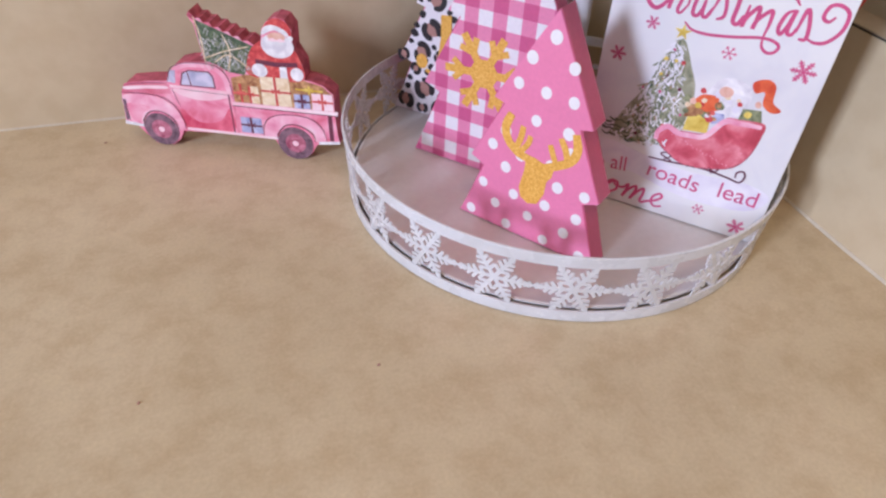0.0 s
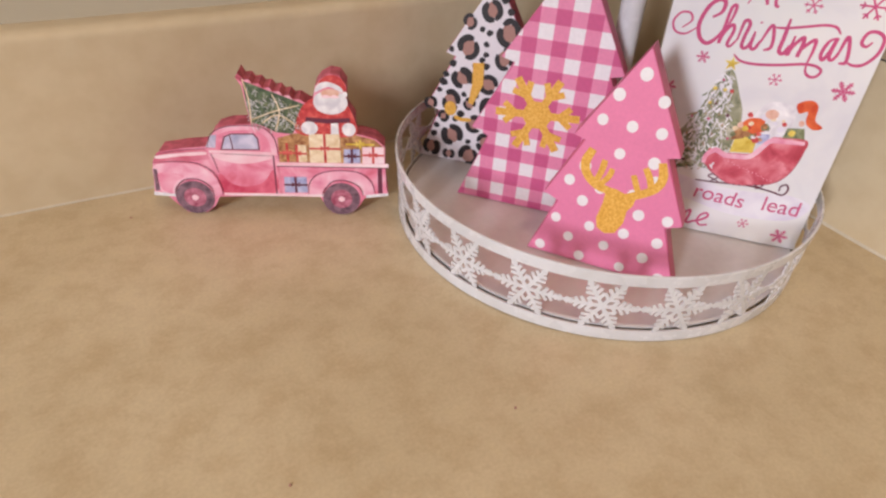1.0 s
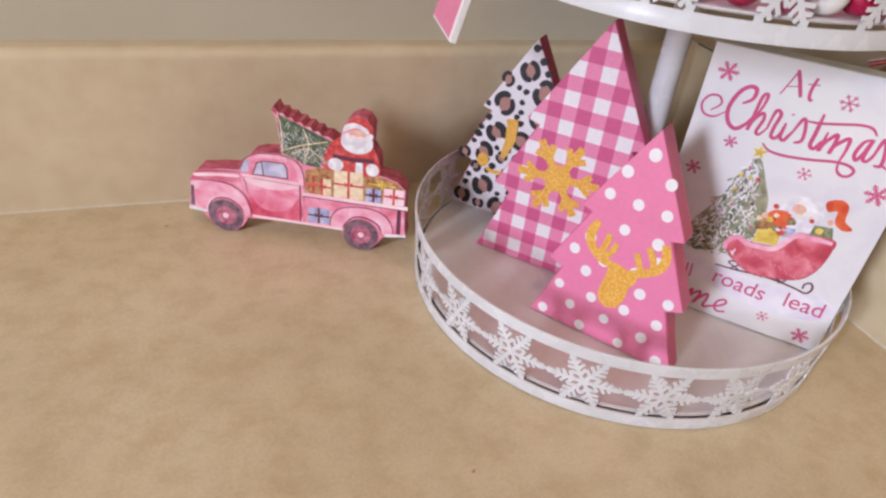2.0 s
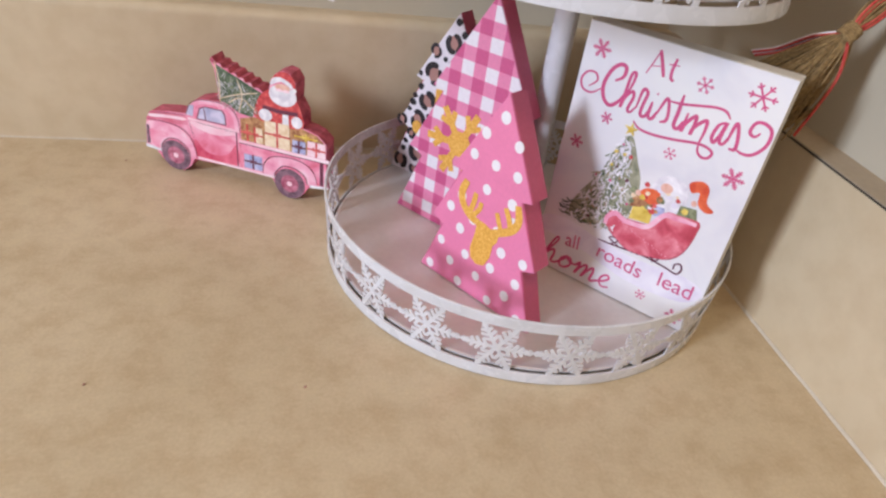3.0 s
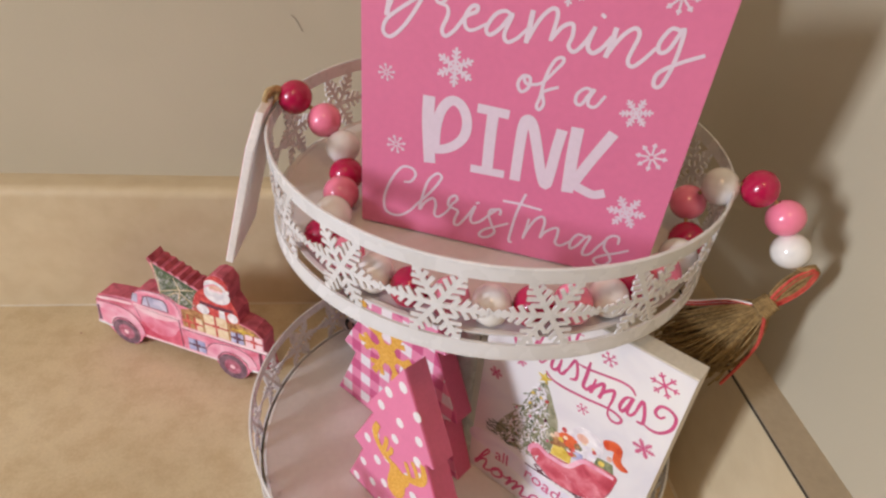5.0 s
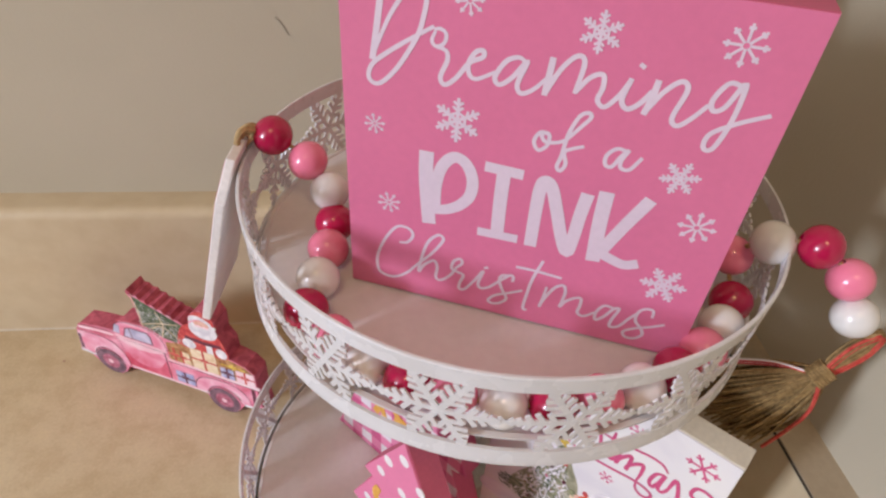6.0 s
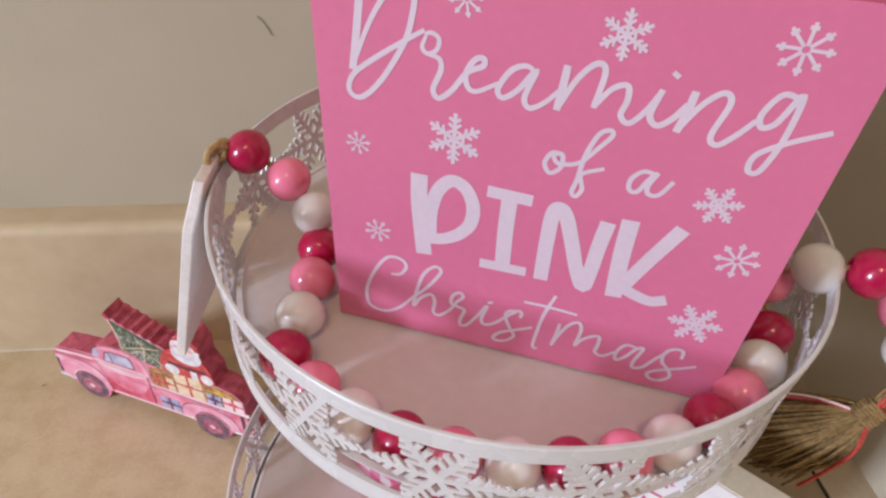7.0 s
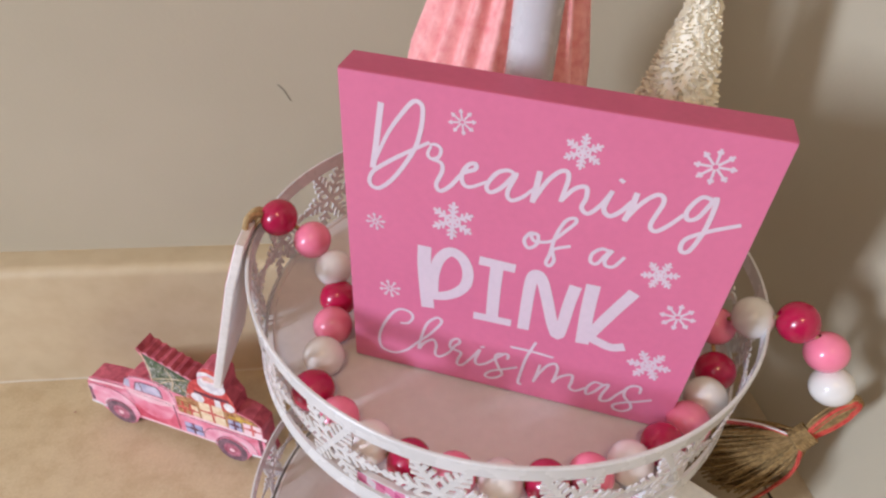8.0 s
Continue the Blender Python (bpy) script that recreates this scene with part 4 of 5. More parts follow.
part("printed_gift", plate([(0.0715, 0.0650), (0.0820, 0.0665), (0.0800, 0.0725), (0.0720, 0.0715)], -0.00050, 0.0), "moss", card)
part("printed_gift", plate([(0.0605, 0.0600), (0.0655, 0.0620), (0.0650, 0.0665), (0.0605, 0.0660)], -0.00052, 0.0), "blue", card)
part("printed_sack", plate(curve_pts([(0.0570, 0.0660), (0.0710, 0.0670), (0.0740, 0.0780), (0.0690, 0.0840), (0.0590, 0.0830), (0.0545, 0.0740)], 4, True), -0.00042, 0.0), "snow", card, "white fluffy bundle shape")
part("printed_cap", plate(curve_pts([(0.0723, 0.0848), (0.0777, 0.0878), (0.0820, 0.0854), (0.0832, 0.0779), (0.0878, 0.0747), (0.0841, 0.0728), (0.0794, 0.0757), (0.0783, 0.0817), (0.0746, 0.0803)], 4, True), -0.00056, 0.0), "orange", card, "orange-red drooping cap shape")
part("printed_sleigh", plate(curve_pts([(0.0365, 0.0452), (0.0378, 0.0505), (0.0415, 0.0542), (0.0466, 0.0524), (0.0521, 0.0527), (0.0601, 0.0547), (0.0664, 0.0646), (0.0720, 0.0658), (0.0837, 0.0663), (0.0835, 0.0571), (0.0810, 0.0466), (0.0755, 0.0398), (0.0655, 0.0362), (0.0544, 0.0347), (0.0450, 0.0385), (0.0391, 0.0430)], 5, True), -0.00065, 0.0), "sleigh", card, "rounded red sleigh")
bm = bmesh.new()
stroke(bm, [(0.0372, 0.0440), (0.0375, 0.0490), (0.0415, 0.0528), (0.0466, 0.0508), (0.0521, 0.0511), (0.0598, 0.0530), (0.0660, 0.0628), (0.0720, 0.0640), (0.0828, 0.0648)], 0.0028, -0.0008)
for q in range(22):
    qx, qz = 0.0430 + 0.0360 * ((q * 0.618) % 1), 0.0390 + 0.0110 * ((q * 0.377) % 1)
    stroke(bm, [(qx, qz), (qx + 0.0004, qz + 0.0003)], 0.0005, -0.0008, 2, False, 0.0)
part("printed_trim", bm, "t_fender", card)
bm = bmesh.new()
stroke(bm, [(0.0366, 0.0445), (0.0392, 0.0427), (0.0452, 0.0382), (0.0545, 0.0345), (0.0655, 0.0360), (0.0756, 0.0396), (0.0811, 0.0465), (0.0836, 0.0570), (0.0838, 0.0660)], 0.0010, -0.0004)
stroke(bm, [(0.0395, 0.0462), (0.0430, 0.0492), (0.0480, 0.0486), (0.0560, 0.0492), (0.0620, 0.0545), (0.0670, 0.0600), (0.0740, 0.0612), (0.0815, 0.0622)], 0.0007, -0.00042)
for x, z in ((0.0640, 0.0450), (0.0580, 0.0420), (0.0700, 0.0500)):
    stroke(bm, [(x + 0.0022 * math.cos(a) * (1 - a / 9), z + 0.0022 * math.sin(a) * (1 - a / 9)) for a in [0.9 * q for q in range(8)]], 0.0005, -0.00042)
part("printed_outline", bm, "t_edge", card, "darker red outline of the sleigh")
bm = bmesh.new()
stroke(bm, [(0.0361, 0.0329), (0.0463, 0.0334), (0.0626, 0.0350), (0.0756, 0.0341), (0.0822, 0.0331), (0.0841, 0.0368), (0.0826, 0.0396), (0.0800, 0.0382), (0.0800, 0.0351)], 0.0010, -0.0004)
for x in (0.0440, 0.0560, 0.0680):
    stroke(bm, [(x, 0.0338), (x + 0.003, 0.0368), (x + 0.001, 0.0385), (x - 0.002, 0.0368), (x + 0.004, 0.0342)], 0.0008, -0.0006)
part("printed_runner", bm, "t_line", card, "dark curled sleigh runner")


# ---- truck ornament ----
truck = empty("truck_ornament", pose(-0.2206, 0.0924, 0.0003, 0, 0, -25.0), "pink wooden pickup truck cut-out with gifts and fir on counter", "ornament")
THICK = 0.0125


def layer(name, pts, mat, depth, curved=0, label=""):
    pts = curve_pts(pts, curved, True) if curved else pts
    pts = [(p[0] / 1000, p[1] / 1000) for p in pts]
    return part(name, plate(pts, -depth * 0.45 / 1000, 0.0002), mat, truck, label)


body = [(-22.5, 12.5), (-15, 11.5), (-10.5, 6), (-5.5, 0.8), (0, 0), (5.5, 0.8), (10.5, 5), (14, 11.5), (40, 12.5), (72, 12.0), (75, 6), (79, 1.0), (84.5, 0.3), (90, 1.2), (94.5, 5.5), (98, 11.5), (112, 13.5), (110.8, 20), (110, 34.5),
        (110, 45.5), (104.5, 50.5), (98, 52.5), (94, 53), (93.5, 62), (89, 69.5), (89.3, 77), (89.4, 81.5), (86, 86.6), (81, 87.6), (75.8, 84.8), (72.8, 80.5), (71.5, 74), (69.5, 69.5)]
# the upper edge of the leaning fir is scalloped
fir_top = [(66 - 30.5 * k / 12 + (0.5 if k % 2 else -0.3), 71 + 12.4 * k / 12 + (1.1 if k % 2 else -0.4)) for k in range(1, 13)]
body += fir_top + [(33.2, 86.8), (31.8, 84.5), (34.5, 80), (35.5, 71), (36.5, 62.5), (37, 58), (25, 57.2), (18.5, 55), (14.5, 50.5), (11, 44), (-2, 42.6), (-15, 40.2), (-19.5, 34.5), (-21, 24)]
pts = [(x / 1000, z / 1000) for x, z in body]
part("block", plate(pts, 0.0002, THICK, 0.0), "t_edge", truck, "deep rose cut wooden edge")
part("front_print", plate(pts, -0.0001, 0.0004), "t_pink", truck)
layer("gift_backing", [(50.5, 35), (109.6, 35), (109.6, 45), (104, 50), (94, 52.6), (60, 53), (50.5, 50)], "brown", 0.24)
layer("hood", [(-20, 33), (-16.5, 39.5), (-4, 41.8), (10.5, 42.8), (12, 36), (2, 34.6), (-10, 34.2)], "t_rose", 0.30)
layer("front_fender", [(-20, 31), (-8, 33.2), (4, 32.2), (12, 26), (15.5, 17), (15, 12.3), (11, 12.2), (9.5, 18), (3.5, 22.6), (-4, 22.2), (-9.5, 17), (-10.5, 12.2), (-15, 12), (-19.5, 18)], "t_fender", 0.42, 4)
layer("fender_shade", [(-19.0, 26), (-10, 27), (-4, 25), (-9, 21.5), (-11.8, 16), (-13, 13), (-18, 17)], "t_pink", 0.55, 4)
layer("door", [(15.5, 14), (47.5, 14), (48, 40.5), (12.5, 40.5), (14.5, 28)], "t_pink", 0.34)
layer("door_shade", [(16.2, 14.4), (46.4, 14.4), (46.6, 30), (40, 21.5), (30, 18.5), (22, 20.5), (16.0, 27)], "t_deep", 0.38, 4)
layer("door_light", [(17, 36), (30, 33.5), (45, 36.5), (45.5, 39.2), (15, 39.6)], "t_light", 0.40, 4)
layer("hood_light", [(-17, 37.6), (-4, 39.6), (9, 40.6), (9.5, 38.8), (-4, 37.6), (-16, 35.8)], "t_light", 0.36, 4)
layer("running_board", [(17, 12.6), (74, 12.2), (74, 14.0), (17, 14.2)], "t_light", 0.50)
layer("cab_trim", [(12, 40.2), (49.3, 39.2), (49.3, 41.0), (12, 41.8)], "t_light", 0.45)
layer("window", [(18.6, 42.0), (21.2, 50.2), (25.4, 52.2), (37.8, 52.5), (40.0, 49.6), (40.2, 42.2)], "t_line", 0.38)
layer("window_pane", [(19.5, 42.7), (22.0, 49.8), (25.6, 51.6), (37.3, 51.8), (39.3, 49.2), (39.5, 42.9)], "glass_print", 0.55)
layer("window_divider", [(25.2, 42.7), (25.9, 42.7), (25.0, 51.2), (24.4, 51.0)], "t_line", 0.70)
layer("window_pane", [(10.8, 43.6), (13.8, 50.6), (17.4, 51.4), (16.0, 43.2)], "glass_print", 0.50)
layer("cab_roof", [(17.5, 53.2), (24, 56.2), (38, 56.8), (44.5, 54.5), (48.5, 48), (49.2, 41), (46.5, 41), (45.5, 48), (42, 52.6), (36, 54.4), (25, 53.8), (19, 51.6)], "t_fender", 0.40, 3)
layer("bed_side", [(50.5, 14), (78, 14.2), (109.5, 16), (108.8, 33), (50.3, 33.5)], "t_pink", 0.32)
layer("bed_rail", [(48.5, 32.6), (112, 32.4), (112, 34.8), (48.5, 34.8)], "t_light", 0.55)
layer("rail_line", [(48.5, 32.0), (112, 31.8), (112, 32.6), (48.5, 32.8)], "t_line", 0.45)
layer("rear_fender", [(66, 13.5), (67, 21), (72, 27), (82, 29.5), (94, 28.5), (101, 23), (103.5, 14.5), (97.5, 13.5), (95, 19), (88, 23), (80, 22.5), (74, 17), (72.5, 13)], "t_fender", 0.48, 4)
layer("rear_post", [(106, 15), (108.6, 15), (108.2, 33), (105.8, 33)], "t_line", 0.40)
layer("bumper", [(-23, 12.2), (-10, 11.2), (-10, 13.0), (-22.5, 14.6)], "snow", 0.55)
layer("bumper", [(99, 11.8), (112, 13.4), (112, 15.2), (99, 13.8)], "snow", 0.55)
layer("grille", [(-21.5, 15), (-19, 15.5), (-18.2, 29), (-20.2, 29.5)], "tyre", 0.55)
layer("door_line", [(46.6, 14), (47.4, 14), (47.6, 40), (46.8, 40)], "t_line", 0.42)
layer("side_line", [(48.6, 13), (50.4, 13), (50.2, 34), (48.6, 34)], "t_rose", 0.44)
for x in (0.0, 84.5):
    layer("tyre", disc_pts(x, 10.9, 10.9, None, 32), "tyre", 0.70)
    layer("wheel_rim", disc_pts(x, 11.0, 6.3, None, 28), "hub", 0.90)
    layer("wheel_hub", disc_pts(x, 11.0, 3.8, None, 24), "hub", 1.10)
    layer("wheel_cap", disc_pts(x, 11.0, 1.9, None, 16), "t_light", 1.25)
for line, w in (([(-20, 33.6), (-8, 34.4), (4, 33.6), (12.5, 28), (16.2, 18), (16.0, 12.6)], 0.7), ([(65.2, 13.8), (66.2, 21.4), (71.5, 27.6), (82, 30.2), (94.5, 29.2), (101.8, 23.4), (104.2, 15)], 0.7),
                ([(-10.8, 12), (-9.6, 17.4), (-4, 22.8), (3.8, 23.0), (9.8, 18.2), (11.4, 12.2)], 0.9), ([(73.2, 13), (74.8, 17.4), (80, 23.0), (88, 23.4), (95.4, 19.2), (97.2, 13.4)], 0.9),
                ([(11.5, 43.2), (14.2, 51.2), (18.5, 54.6), (25, 56.8), (38, 57.4), (45, 55.2), (49.2, 48.4), (50.2, 36)], 0.7), ([(-15, 39.6), (-2, 41.8), (11, 43.0)], 0.6), ([(15.8, 28), (14.0, 36), (12.8, 40)], 0.5), ([(18, 40.0), (47.4, 39.0)], 0.5)):
    bm = bmesh.new()
    stroke(bm, [(x / 1000, z / 1000) for x, z in line], w * 0.6 / 1000, -0.00062, 6, True, 0.6)
    part("outline_stroke", bm, "t_line", truck)
# the leaning fir with its netting
layer("fir_print", [(35.2, 82.8), (46, 78.6), (56, 74.6), (66.5, 70.3), (63, 60), (59, 52.6), (50, 53.5), (44, 57), (37.4, 59), (36, 70)], "fir", 0.30)
rng = random.Random(8)
for tone in ("moss", "snow"):
    bm = bmesh.new()
    for k in range(170 if tone == "moss" else 150):
        x = rng.uniform(37, 63)
        z = rng.uniform(56, 81 - (x - 36) * 0.40)
        a = rng.uniform(-2.4, -0.4)
        ln = rng.uniform(1.6, 3.4)
        stroke(bm, [(x / 1000, z / 1000), ((x + ln * math.cos(a)) / 1000, (z + ln * math.sin(a)) / 1000)], 0.0005, -0.0004 - 0.000002 * k, 2, False, 0.5, 0.0)
    part("fir_needles", bm, tone, truck)
bm = bmesh.new()
for p in ([(35.5, 84), (37.5, 72), (37.5, 59)], [(38, 61), (50, 66), (64, 70)], [(50, 76), (53, 66), (50, 54)], [(43, 59), (52, 64), (62, 58)]):
    stroke(bm, [(x / 1000, z / 1000) for x, z in p], 0.0007, -0.0007)
part("netting", bm, "cream", truck, "pale netting cords round the fir")
layer("trunk_print", [(31.9, 84.5), (33.2, 86.6), (36.2, 84), (35.8, 81.2)], "t_edge", 0.5)
# the rider, as plain shapes in their colours
layer("red_coat_shape", [(62, 53), (62, 62), (67, 71), (76, 75), (88, 72), (93, 63), (93.8, 53), (80, 51)], "red", 0.45, 4)
layer("belt_shape", [(66.5, 60.4), (79, 59.4), (91, 60.4), (90.6, 63.0), (79, 62.2), (67, 63.0)], "t_line", 0.62)
layer("white_oval_shape", disc_pts(80.6, 71.8, 9.2, 7.0, 26), "snow", 0.70)
layer("peach_oval_shape", disc_pts(80.6, 77.0, 5.0, 2.4, 20), "peach", 0.78)
layer("red_cap_shape", [(73.8, 80.6), (76.0, 84.6), (81, 87.2), (86, 86.0), (88.9, 81.6), (88.9, 77.5), (86, 80), (80, 82.4)], "red", 0.80, 4)
layer("white_band_shape", [(72.8, 79.4), (75, 82.4), (80, 83.4), (86.4, 80.6), (86.8, 77.6), (80, 80.6), (73.2, 77.6)], "snow", 0.95, 4)
layer("white_pompom_shape", disc_pts(88.3, 76.6, 1.5, 1.6, 14), "snow", 1.05)
layer("moustache_shape", [(75.6, 74.9), (78.4, 76.2), (80.6, 75.4), (82.8, 76.2), (85.6, 74.9), (82.6, 74.2), (80.6, 74.6), (78.6, 74.2)], "t_light", 0.86, 3)
layer("coat_panel_shape", [(80, 53), (84.5, 53), (84.2, 60), (80.3, 60)], "snow", 0.60)
layer("white_mitten_shape", disc_pts(68.5, 56.5, 4.6, 4.0, 18), "snow", 0.80)
layer("white_mitten_shape", disc_pts(90, 56.0, 3.8, 4.0, 18), "snow", 0.80)
# gifts in the bed
for x0, x1, z0, z1, mat, bow in ((50.5, 60, 35, 47, "brown", "red"), (55, 66, 35.2, 46, "cream", "red"), (67.5, 85.0, 35, 53, "cream", "red"), (86.5, 96.0, 35, 44.0, "blue", "t_line"), (88, 104, 44.5, 49.5, "brown", "yellow"),
                                 (97, 109.6, 35, 45.5, "t_light", "red"), (51.8, 65.0, 15.0, 25.5, "blue", "t_line")):
    d = 0.60 + 0.02 * len(truck.children) % 0.3
    g = layer("gift", [(x0, z0), (x1, z0 + 0.2), (x1 - 0.3, z1), (x0 + 0.3, z1 - 0.2)], mat, d)
    c = (x0 + x1) / 2
    for pts in ([(c - 0.7, z0), (c + 0.7, z0), (c + 0.7, z1), (c - 0.7, z1)], [(x0, (z0 + z1) / 2 - 0.6), (x1, (z0 + z1) / 2 - 0.6), (x1, (z0 + z1) / 2 + 0.6), (x0, (z0 + z1) / 2 + 0.6)],
                [(c - 2.4, (z0 + z1) / 2 + 2), (c, (z0 + z1) / 2), (c + 2.4, (z0 + z1) / 2 + 2), (c + 2.2, (z0 + z1) / 2 - 1.6), (c, (z0 + z1) / 2 + 0.3), (c - 2.2, (z0 + z1) / 2 - 1.6)]):
        layer("gift_ribbon", pts, bow, d + 0.15 + 0.03 * (len(pts) - 4))


# ---- bead garland ----
garland = empty("bead_garland", pose(0, 0, 0), "raspberry, pink and white wooden bead garland with tag and jute tassel", "garland")
R_BEAD = 0.0078
chain = [(-0.0898, 0.0181, 0.2212), (-0.0770, 0.0141, 0.2124), (-0.0688, 0.0074, 0.2028), (-0.0672, -0.0010, 0.1935), (-0.0694, -0.0150, 0.1920), (-0.0725, -0.0310, 0.1920), (-0.0757, -0.0470, 0.1922)]
for k in range(1, 13):
    a = radians(-148.0 + 9.6 * k)
    r = 0.0897
    chain.append((r * math.cos(a), r * math.sin(a), 0.1918))
chain += [(0.0791, -0.0339, 0.2013), (0.0845, -0.0441, 0.2154), (0.0978, -0.0500, 0.2180), (0.1095, -0.0562, 0.2082), (0.1134, -0.0622, 0.1961)]


def bead_mesh():
    """A turned wooden bead with a bore, slightly flattened at its ends."""
    prof = [(0.0013, -R_BEAD * 0.94)] + [(R_BEAD * math.cos(t), R_BEAD * 0.95 * math.sin(t)) for t in [radians(-76 + 152 * k / 14) for k in range(15)]] + [(0.0013, R_BEAD * 0.94)]
    return lathe(prof, 28)


shared = {}
for i, p in enumerate(chain):
    tone = ("bead_r", "bead_p", "bead_w")[i % 3]
    q = Vector(chain[min(i + 1, len(chain) - 1)]) - Vector(chain[max(i - 1, 0)])
    if tone not in shared:
        ob = smooth(part("bead", bead_mesh(), tone, garland), 60)
        shared[tone] = ob.data
    else:
        ob = new("bead", shared[tone])
        ob.parent = garland
    ob.matrix_local = Matrix.Translation(p) @ q.to_track_quat("Z", "Y").to_matrix().to_4x4()
bm = bmesh.new()
tube(bm, [(-0.1005, 0.0150, 0.2235)] + chain + [(0.1190, -0.0640, 0.1885), (0.1275, -0.0630, 0.1868)], 0.0009, 6, True, 4)
part("string", bm, "twine", garland)

# the hanging tag: a thin board outside the rim
tag_bm = plate([(-0.020, 0.0), (0.020, 0.0), (0.020, 0.062), (0.011, 0.076), (-0.011, 0.076), (-0.020, 0.062)], 0.0, 0.0036, 0.0005)
tag_ob = part("wooden_tag", tag_bm, "tag", garland, "thin white wooden tag seen edge-on")
tag_ob.matrix_local = pose(-0.1176, 0.0125, 0.1480, 0, 0, 82) @ pose(0, 0, 0, 14.0, 0, 0)
face = part("tag_print", plate([(-0.0185, 0.0015), (0.0185, 0.0015), (0.0185, 0.0612), (0.0102, 0.0744), (-0.0102, 0.0744), (-0.0185, 0.0612)], 0.0033, 0.0039), "tag_pink", tag_ob, "pink printed tag face")
bm = bmesh.new()
tube(bm, [(-0.1030, 0.0085, 0.2170), (-0.1010, 0.0110, 0.2255), (-0.0985, 0.0140, 0.2262), (-0.0960, 0.0160, 0.2235), (-0.1000, 0.0150, 0.2195), (-0.1030, 0.0105, 0.2165)], 0.0013, 6)
tube(bm, [(-0.1028, 0.0125, 0.2160), (-0.1002, 0.0155, 0.2245), (-0.0965, 0.0185, 0.2250), (-0.0950, 0.0165, 0.2215)], 0.0013, 6)
part("twine_loop", bm, "twine", garland, "pale twine tied through the tag")

# the tassel: looped cord, bound neck and a skirt of loose strands
NECK = Vector((0.1122, -0.0645, 0.1680))
bm = bmesh.new()
tube(bm, [NECK + Vector((-0.0010, 0.0005, -0.0035)), NECK, NECK + Vector((0.0012, 0.0, 0.0030))], lambda t: 0.0038 - 0.0008 * abs(2 * t - 1), 12)
tassel = part("tassel", bm, "jute", garland, "frayed jute tassel with a red checked ribbon")
rng = random.Random(31)
AXIS, SIDE, OUT = Vector((0.0165, 0.0020, 0.0180)), Vector((-0.74, 0.05, 0.67)), Vector((-0.45, -0.80, 0.40))


def loop_pts(wide, off):
    """The course of one cord: out from the neck on one side, round the tip and back on the other."""
    return [NECK + off * 0.4, NECK + AXIS * 0.30 + SIDE * wide * 0.8 + off, NECK + AXIS * 0.70 + SIDE * wide + off, NECK + AXIS * 1.0 + off,
            NECK + AXIS * 0.72 - SIDE * wide + off, NECK + AXIS * 0.32 - SIDE * wide * 0.8 + off, NECK + off * 0.4]


bm = bmesh.new()
for k in range(46):
    off = Vector((rng.uniform(-1, 1), rng.uniform(-1, 1), rng.uniform(-1, 1))) * 0.0016
    tube(bm, loop_pts(rng.uniform(0.0008, 0.0042), off), 0.0006, 5, True, 5)
part("cord_loop", bm, "jute", tassel)
bm = bmesh.new()
for k in range(6):
    turn = AXIS.normalized()
    u, w = SIDE, turn.cross(SIDE)
    ring = [NECK + turn * (0.0012 * k - 0.0030) + (u * math.cos(a) + w * math.sin(a)) * 0.0040 for a in [math.tau * j / 10 for j in range(10)]]
    tube(bm, ring + [ring[0]], 0.0008, 5, True, 2)
part("binding", bm, "jute", tassel)
bm = bmesh.new()
for k in range(330):
    v, a, rr = rng.random(), rng.uniform(0, math.tau), math.sqrt(rng.random())
    spread = Vector((math.cos(a), math.sin(a) * 0.7, math.sin(a) * 0.4)) * rr
    end = Vector((0.1095, -0.0560, 0.1180)).lerp(Vector((0.0885, -0.0370, 0.1310)), v) + spread * 0.0065 + Vector((0, 0, rng.uniform(-0.008, 0.004)))
    bow = Vector((rng.uniform(-1, 1), rng.uniform(-1, 1), rng.uniform(-0.5, 1))) * 0.0016
    tube(bm, [NECK + spread * 0.0032, NECK.lerp(end, 0.30) + bow + spread * 0.0058, NECK.lerp(end, 0.70) + bow + spread * 0.0060, end], 0.00052, 4, True, 4)
tagged(part("skirt", bm, "jute", tassel), kind="stuff")
for k in range(4):
    shift = SIDE * (0.0011 * k - 0.0016)
    for tone, along in (("red_thread" if k % 2 == 0 else "tag", 0), ("red_thread" if k % 2 == 0 else "tag", 1), ("red_thread" if k % 2 == 0 else "tag", 2)):
        if (along == 2 and k > 1) or (along != 1 and k % 2):
            continue
        bm = bmesh.new()
        if along == 0:
            tube(bm, [q + OUT * 0.0020 + shift * 0.8 for q in loop_pts(0.0038, Vector((0, 0, 0)))], 0.0007 if k % 2 == 0 else 0.0003, 5, True, 6)
        elif along == 1:
            tube(bm, [NECK + OUT * 0.003 + shift * 0.4, Vector((0.1045, -0.0520, 0.1610)) + shift + OUT * 0.003, Vector((0.0960, -0.0440, 0.1525)) + shift, Vector((0.0870, -0.0380, 0.1480)) + shift], 0.0008 if k % 2 == 0 else 0.0004, 5, True, 6)
        else:
            tube(bm, [NECK + OUT * 0.003, Vector((0.1140, -0.0670, 0.1500)) + shift, Vector((0.1135, -0.0640, 0.1330)) + shift, Vector((0.1115, -0.0600, 0.1150)) + shift], 0.0008 if k % 2 == 0 else 0.0004, 5, True, 6)
        part("ribbon_strand", bm, tone, tassel, "red ribbon strand" if tone == "red_thread" else "white ribbon strand")


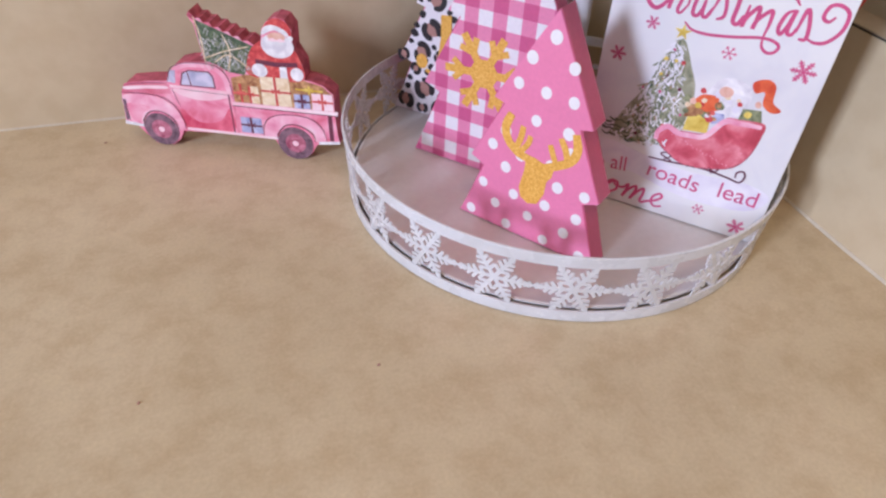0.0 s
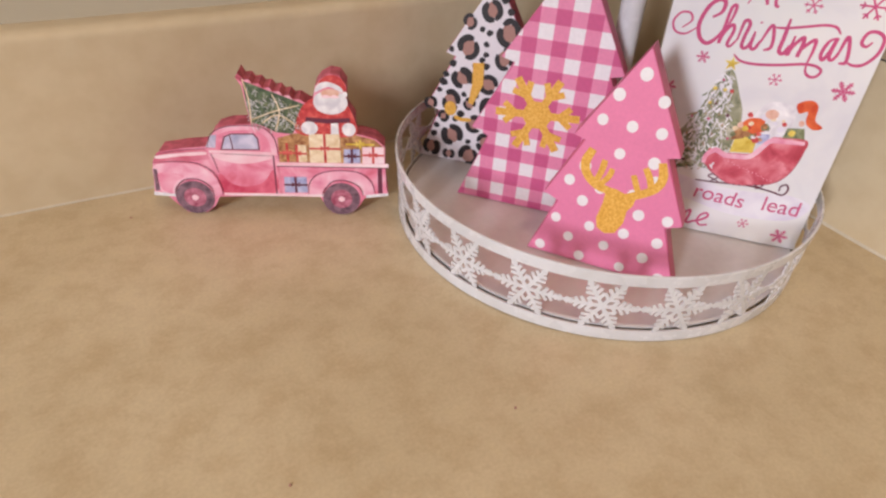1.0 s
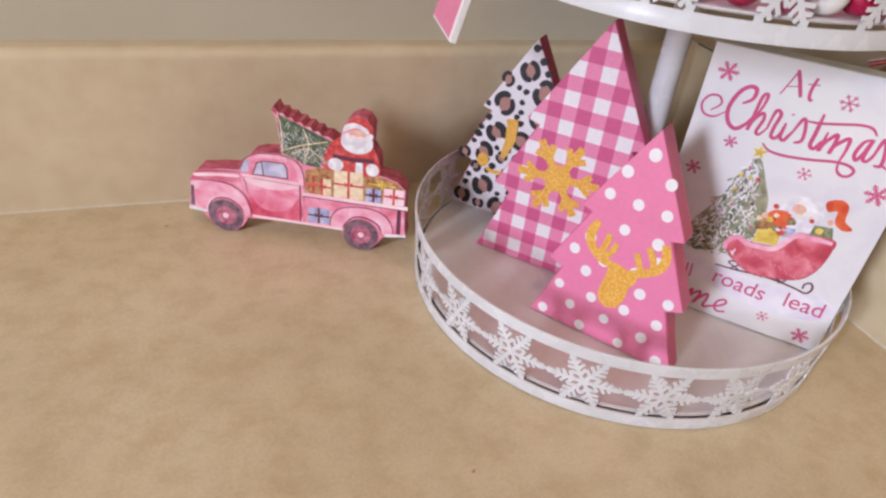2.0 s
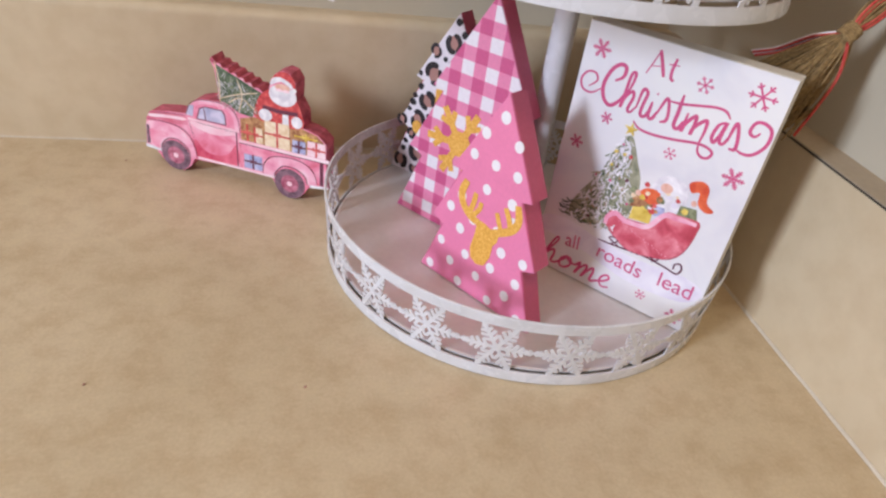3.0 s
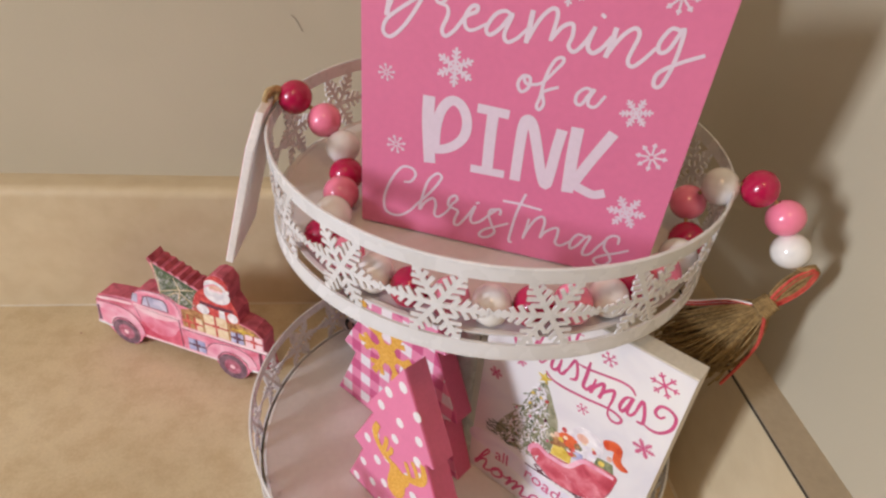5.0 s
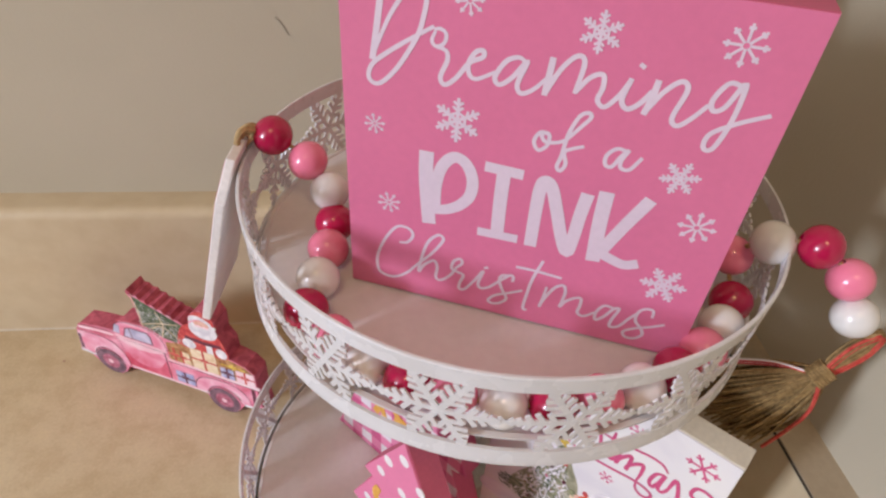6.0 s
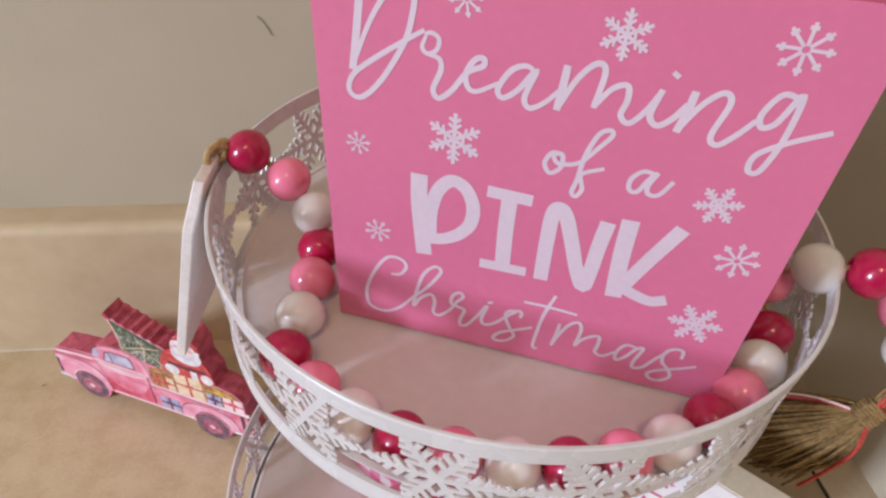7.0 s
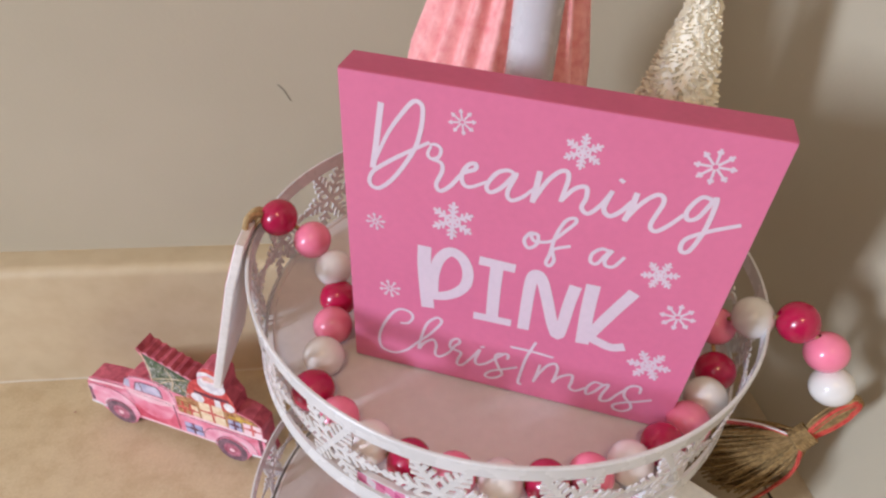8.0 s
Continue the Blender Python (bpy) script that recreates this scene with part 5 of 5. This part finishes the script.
# ---- ornaments behind the sign ----
def gnome_shape():
    """One plain shape: a rounded base under a tall ribbed knit cone."""
    bm = bmesh.new()
    sides, rings = 200, []
    prof = [(0.020, 0.0), (0.026, 0.004), (0.029, 0.02), (0.029, 0.045), (0.033, 0.06), (0.0355, 0.075), (0.0335, 0.095), (0.027, 0.120), (0.019, 0.145), (0.010, 0.168), (0.004, 0.184), (0.0008, 0.188)]
    for r, z in prof:
        rib = 0.0024 if z > 0.055 else 0.0002
        rings.append([bm.verts.new(((r + rib * math.cos(k * math.tau / sides * 20)) * math.cos(k * math.tau / sides) + 0.10 * max(0, z - 0.09), (r + rib * math.cos(k * math.tau / sides * 20)) * math.sin(k * math.tau / sides), z)) for k in range(sides)])
    for a, b in zip(rings, rings[1:]):
        for k in range(sides):
            bm.faces.new((a[k], a[(k + 1) % sides], b[(k + 1) % sides], b[k]))
    bm.faces.new(rings[0][::-1])
    bm.faces.new(rings[-1])
    return bm


gnome = smooth(part("gnome_doll", gnome_shape(), "knit"), 70)
gnome.matrix_world = pose(-0.0010, 0.0470, UP_Z)
tagged(gnome, "doll with a pink ribbed knit hat behind the sign", "doll")

brush = empty("bottle_brush_tree", pose(0.0660, 0.0215, UP_Z), "cream bottle-brush tree standing behind the pink sign", "tree ornament")
smooth(part("base", lathe([(0.0001, 0.0), (0.012, 0.0), (0.012, 0.004), (0.0105, 0.006), (0.0001, 0.006)], 28), "brush", brush), 40)
bm = bmesh.new()
tube(bm, [(0, 0, 0.004), (0, 0, 0.135)], 0.0011, 6, False)
part("stem", bm, "twine", brush)
part("core", lathe([(0.0001, 0.021), (0.0262, 0.021), (0.0262, 0.024), (0.0016, 0.136), (0.0001, 0.134)], 24), "brush", brush)
bm = bmesh.new()
rng = random.Random(3)
for k in range(3000):
    t = k / 3000
    z = 0.020 + 0.118 * t
    a = k * 2.399 + rng.uniform(-0.2, 0.2)
    r = (0.0275 * (1 - t) + 0.0026) * rng.uniform(0.92, 1.08)
    d = Vector((math.cos(a), math.sin(a), 0.12))
    s = Vector((-math.sin(a), math.cos(a), 0)) * 0.0005
    up = Vector((0, 0, 0.0006))
    b0, tip = Vector((0, 0, z)) + d * r * 0.8, Vector((0, 0, z)) + d * r
    v = [bm.verts.new(q) for q in (b0 - s * 0.4, b0 + s * 0.4, tip + s, tip - s, b0 + up, tip + up)]
    bm.faces.new((v[0], v[1], v[2], v[3]))
    bm.faces.new((v[0], v[4], v[5], v[3]))
    bm.faces.new((v[1], v[4], v[5], v[2]))
tagged(part("bristles", bm, "brush", brush), kind="stuff")


# ---- crumbs ----
rng = random.Random(2)
for x, y in ((-0.2305, -0.1078), (-0.1332, -0.1145), (-0.2565, 0.1029)):
    bm = bmesh.new()
    bmesh.ops.create_icosphere(bm, subdivisions=2, radius=0.0006)
    for v in bm.verts:
        v.co = Vector((v.co.x * 1.4, v.co.y, v.co.z * 0.7)) * rng.uniform(0.8, 1.2)
    crumb = part("crumb", bm, "leo_brown")
    crumb.matrix_world = pose(x, y, 0.0003, 0, 0, rng.uniform(0, 180))
    tagged(crumb, "tiny dark crumb lying on the beige counter", "crumb", "crumbs on the counter")
